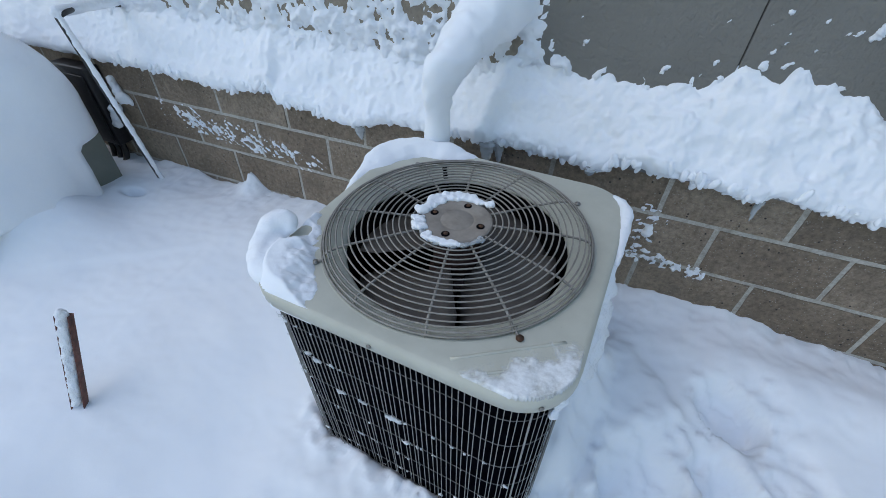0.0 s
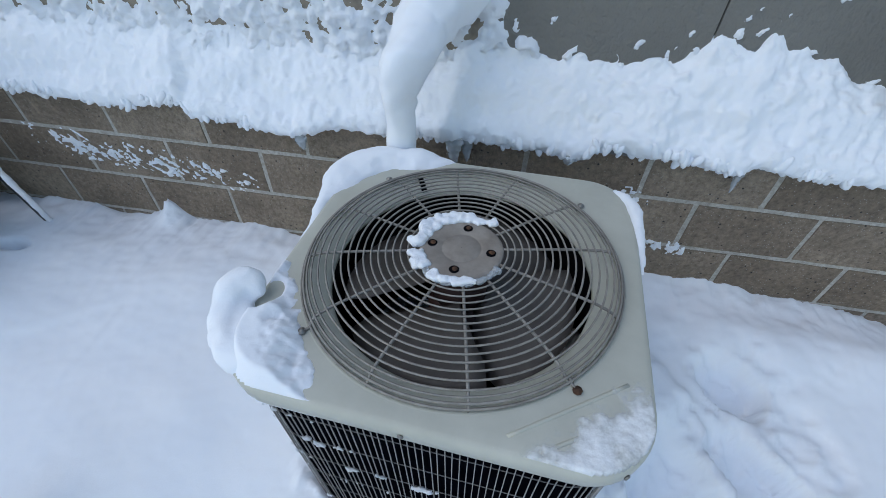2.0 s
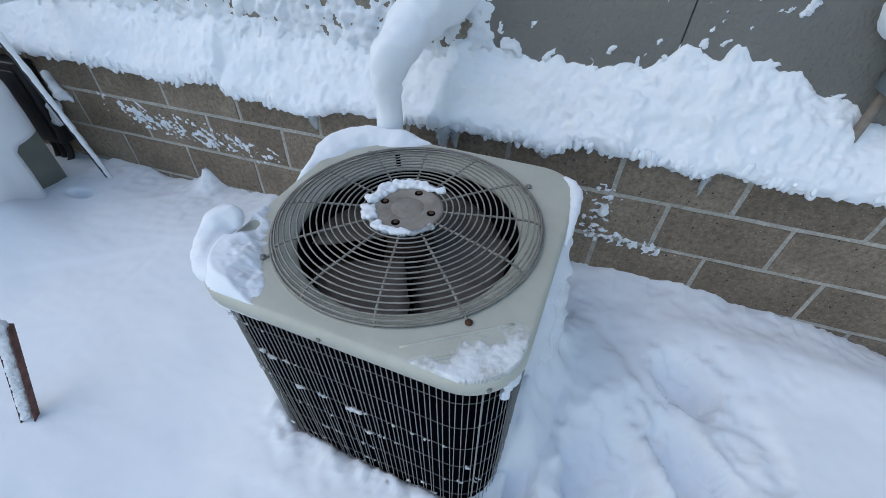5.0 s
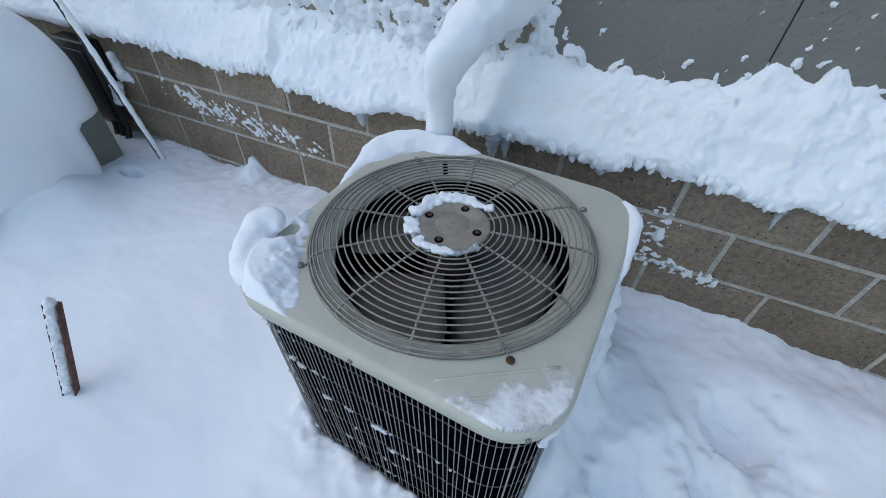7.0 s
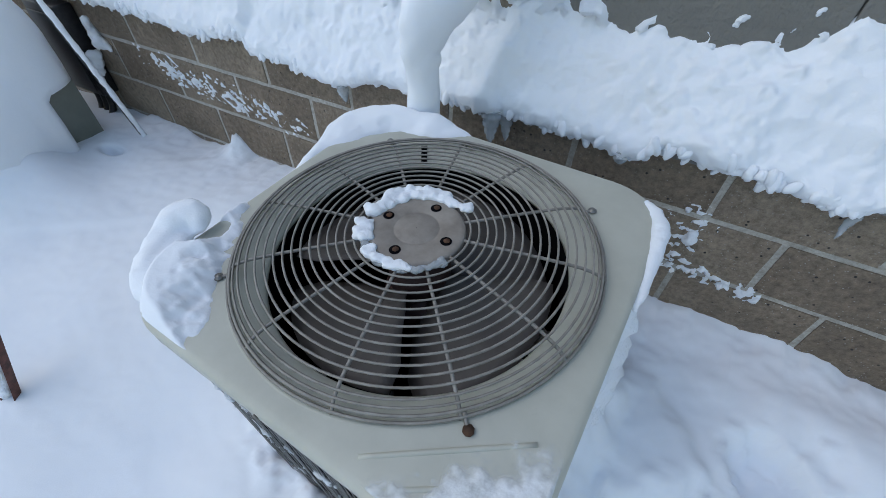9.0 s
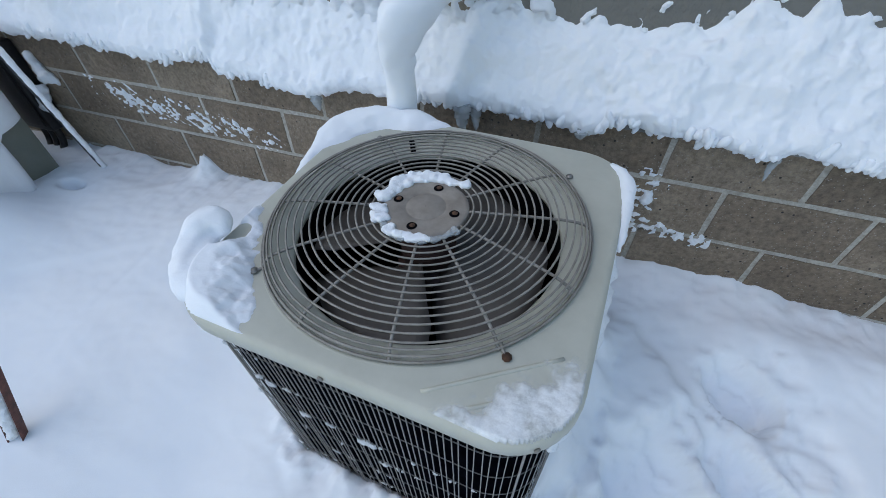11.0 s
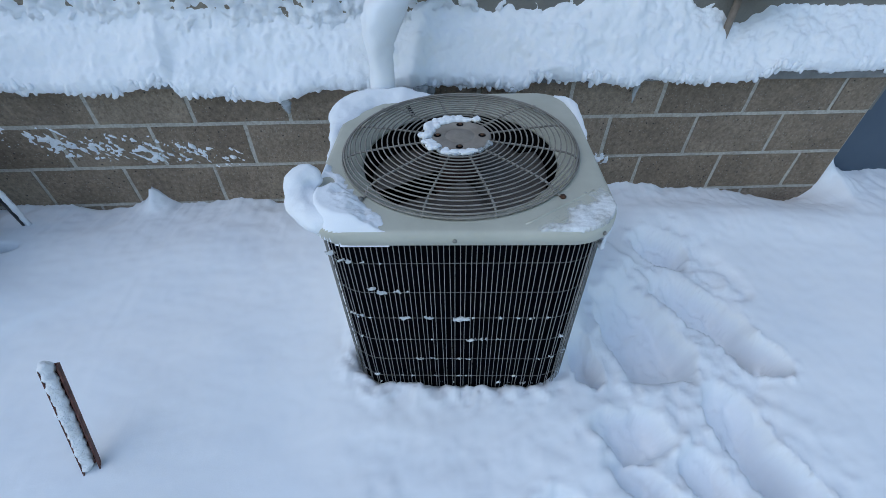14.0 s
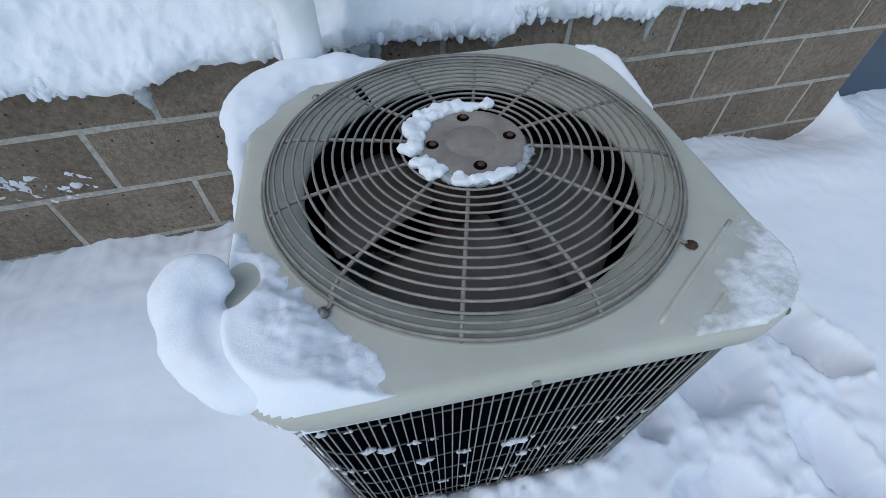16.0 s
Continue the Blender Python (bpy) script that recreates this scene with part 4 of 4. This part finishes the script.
for x, z, r in ((-0.005, -0.334, 0.008), (0.012, -0.335, 0.0075), (-0.155, -0.33, 0.008), (0.03, -0.437, 0.007), (-0.21, -0.222, 0.007), (-0.235, -0.205, 0.006), (-0.30, -0.112, 0.007), (-0.33, -0.108, 0.007)):
    r *= 0.95
    y = 0.001 - flank(x)
    c = clump("snow_crumb", placed([(x, y, z, 0.8 * r), (x + 1.3 * r, y, z + 0.5 * r, 0.7 * r), (x - 1.2 * r, y, z - 0.4 * r, 0.6 * r), (x - 1.9 * r, y, z + 0.6 * r, 0.45 * r), (x + 2.1 * r, y, z - 0.2 * r, 0.4 * r)]), FLAKE, 0.0026, 0.004, 90)
    tagged(c, "lump of snow caught on the wire guard", "snow crumb", "crumbs on the guard")

# ---- second unit under its snow ----
U2 = thing("air_conditioner", "second outdoor unit buried under a deep snow mound", "air conditioner", at=pose(-2.44, -0.63, 0, 0, 0, 0))
part("coil", from_grid("coil", [[(*rounded(0.37, 0.06, t), z) for t in ts[::2]] for z in (-0.1, 0.3, 0.6)], COIL, wrap=True), COIL, U2)
part("top_panel", from_grid("top_panel", [[(*rounded(h, 0.06, t), z) for t in ts[::2]] for h, z in ((0.345, 0.58), (0.348, 0.60), (0.348, 0.62), (0.34, 0.63), (0.01, 0.63))], SHELL, wrap=True), SHELL, U2)
part("corner_panel", slab(0.372, 0.392, 0.235, 0.392, -0.08, 0.36, 0.003), GREEN, U2, "bare grey-green corner panel")
for k in range(14):
    part("guard_wire", rod([(0.385, -0.37 + 0.02 * k, -0.05), (0.385, -0.37 + 0.02 * k, 0.25)], 0.0016, 4), GUARD, U2)
rows = []
M, L = 120, 48
for i in range(L + 1):
    v = -0.5 * math.pi * 0.55 + (0.5 * math.pi * 1.55) * i / L
    row = []
    for k in range(M):
        t = 2 * math.pi * k / M
        c, s = math.cos(t), math.sin(t)
        e = 0.34
        cv, sv = math.cos(max(0.0, v)) ** 0.6, math.copysign(abs(math.sin(v)) ** 0.75, math.sin(v))
        x, y, z = 0.50 * math.copysign(abs(c) ** e, c) * cv, 0.44 * math.copysign(abs(s) ** e, s) * cv, 0.42 + 0.45 * sv
        x -= 0.02 * smooth01((z - 0.55) / 0.4) * (c > 0)
        x += 0.09 * smooth01((0.5 - z) / 0.45) * smooth01((0.17 - y) / 0.12) * smooth01((y + 0.14) / 0.1) * (c > 0)
        lean = smooth01((z - 0.12) / 0.75)
        x -= 0.16 * max(0.0, x) * lean * smooth01((0.22 - y) / 0.25)
        y -= 0.10 * min(0.0, y) * lean
        if z < 0.34 and c > 0 and y > 0.2:
            pull = smooth01((0.30 - z) / 0.025) * smooth01((y - 0.255) / 0.02)
            x -= 0.16 * pull
        if c > 0 and y < -0.1 and z < 0.13:
            x -= 0.14 * smooth01((0.11 - z) / 0.04) * smooth01((-0.13 - y) / 0.04)
        n = 0.018 * fbm(x * 3, y * 3, z * 3, 4)
        row.append((-2.46 + x * (1 + n), -0.655 + y * (1 + n), z + n))
    rows.append(row)
c = tagged(new("snow_mound", from_grid("snow_mound", rows, SNOW_SOFT, wrap=True)), "deep smooth snow mound over the second unit", "snow")

# dark fitting widened to stand in for shade between the second unit and the wall
sw = thing("shade_gap_box", "black fitting on the block wall, widened to fill the shaded gap", "electrical box")
part("housing", slab(-2.46, -2.20, -0.09, -0.004, 0.12, 0.55, 0.008), BLACK, sw)
part("lid", slab(-2.44, -2.22, -0.100, -0.0915, 0.15, 0.51, 0.004), BLACK, sw)
# hoses added to darken the foot of the same shaded gap
for k in range(3):
    part("hose", rod(bezier([(-2.25 - 0.05 * k, -0.05, 0.14), (-2.24 - 0.05 * k, -0.06, 0.05), (-2.22 - 0.04 * k, -0.12, 0.0), (-2.22 - 0.04 * k, -0.25, -0.02)], 6), 0.017, 10), BLACK, sw, "black hose added to darken the shaded gap")
c = clump("snow_clod", [(-2.13, -0.02, 0.49, 0.022), (-2.125, -0.02, 0.46, 0.024), (-2.11, -0.022, 0.43, 0.028), (-2.09, -0.025, 0.40, 0.032), (-2.065, -0.02, 0.385, 0.022), (-2.05, -0.015, 0.37, 0.014), (-2.16, -0.05, 0.33, 0.03), (-2.17, -0.05, 0.29, 0.034), (-2.18, -0.06, 0.25, 0.028)], SNOW, 0.007, 0.010, 26)
tagged(c, "snow clod lodged against the black box", "snow clod")

# ---- blocks of the wall ----
def block_mesh(w, h, seed):
    random.seed(seed)
    nx, nz = (5, 3) if w > 0.3 else (3, 3)
    bm, grid = bmesh.new(), []
    for j in range(nz + 1):
        row = []
        for i in range(nx + 1):
            edge = i in (0, nx) or j in (0, nz)
            row.append(bm.verts.new((w * i / nx + (random.uniform(-0.0015, 0.0015) if edge else 0), 0.0 if edge else -random.uniform(0.001, 0.005), h * j / nz + (random.uniform(-0.0015, 0.0015) if edge else 0))))
        grid.append(row)
    for j in range(nz):
        for i in range(nx):
            bm.faces.new((grid[j][i], grid[j][i + 1], grid[j + 1][i + 1], grid[j + 1][i]))
    edge = [e for e in bm.edges if e.is_boundary]
    made = bmesh.ops.extrude_edge_only(bm, edges=edge)
    for v in [g for g in made["geom"] if isinstance(g, bmesh.types.BMVert)]:
        v.co.y = 0.02
    return finish("block", bm, BLOCK, False)


fulls = {h: [block_mesh(MODULE - JOINT, h, 10 * k + round(1000 * h)) for k in range(4)] for h in (COURSE - JOINT, TOP - Z1 - JOINT / 2)}
halves = {h: [block_mesh(MODULE / 2 - JOINT, h, 90 + k + round(1000 * h)) for k in range(2)] for h in fulls}
random.seed(21)
for course in range(4):
    z = Z1 + JOINT / 2 - course * COURSE
    h = TOP - Z1 - JOINT / 2 if course == 0 else COURSE - JOINT
    shift = 0.0 if course % 2 == 0 else 0.5
    i = -6
    while True:
        x = MODULE * (i + shift - 4.5)
        if x > WALL_END - 0.05:
            break
        half = x + MODULE > WALL_END + 0.05
        b = part("block", random.choice((halves if half else fulls)[h]), BLOCK, wall)
        b.matrix_basis = pose(x + JOINT / 2, random.uniform(-0.0025, 0.0), z, 0, random.uniform(-0.15, 0.15), random.uniform(-0.2, 0.2))
        i += 1
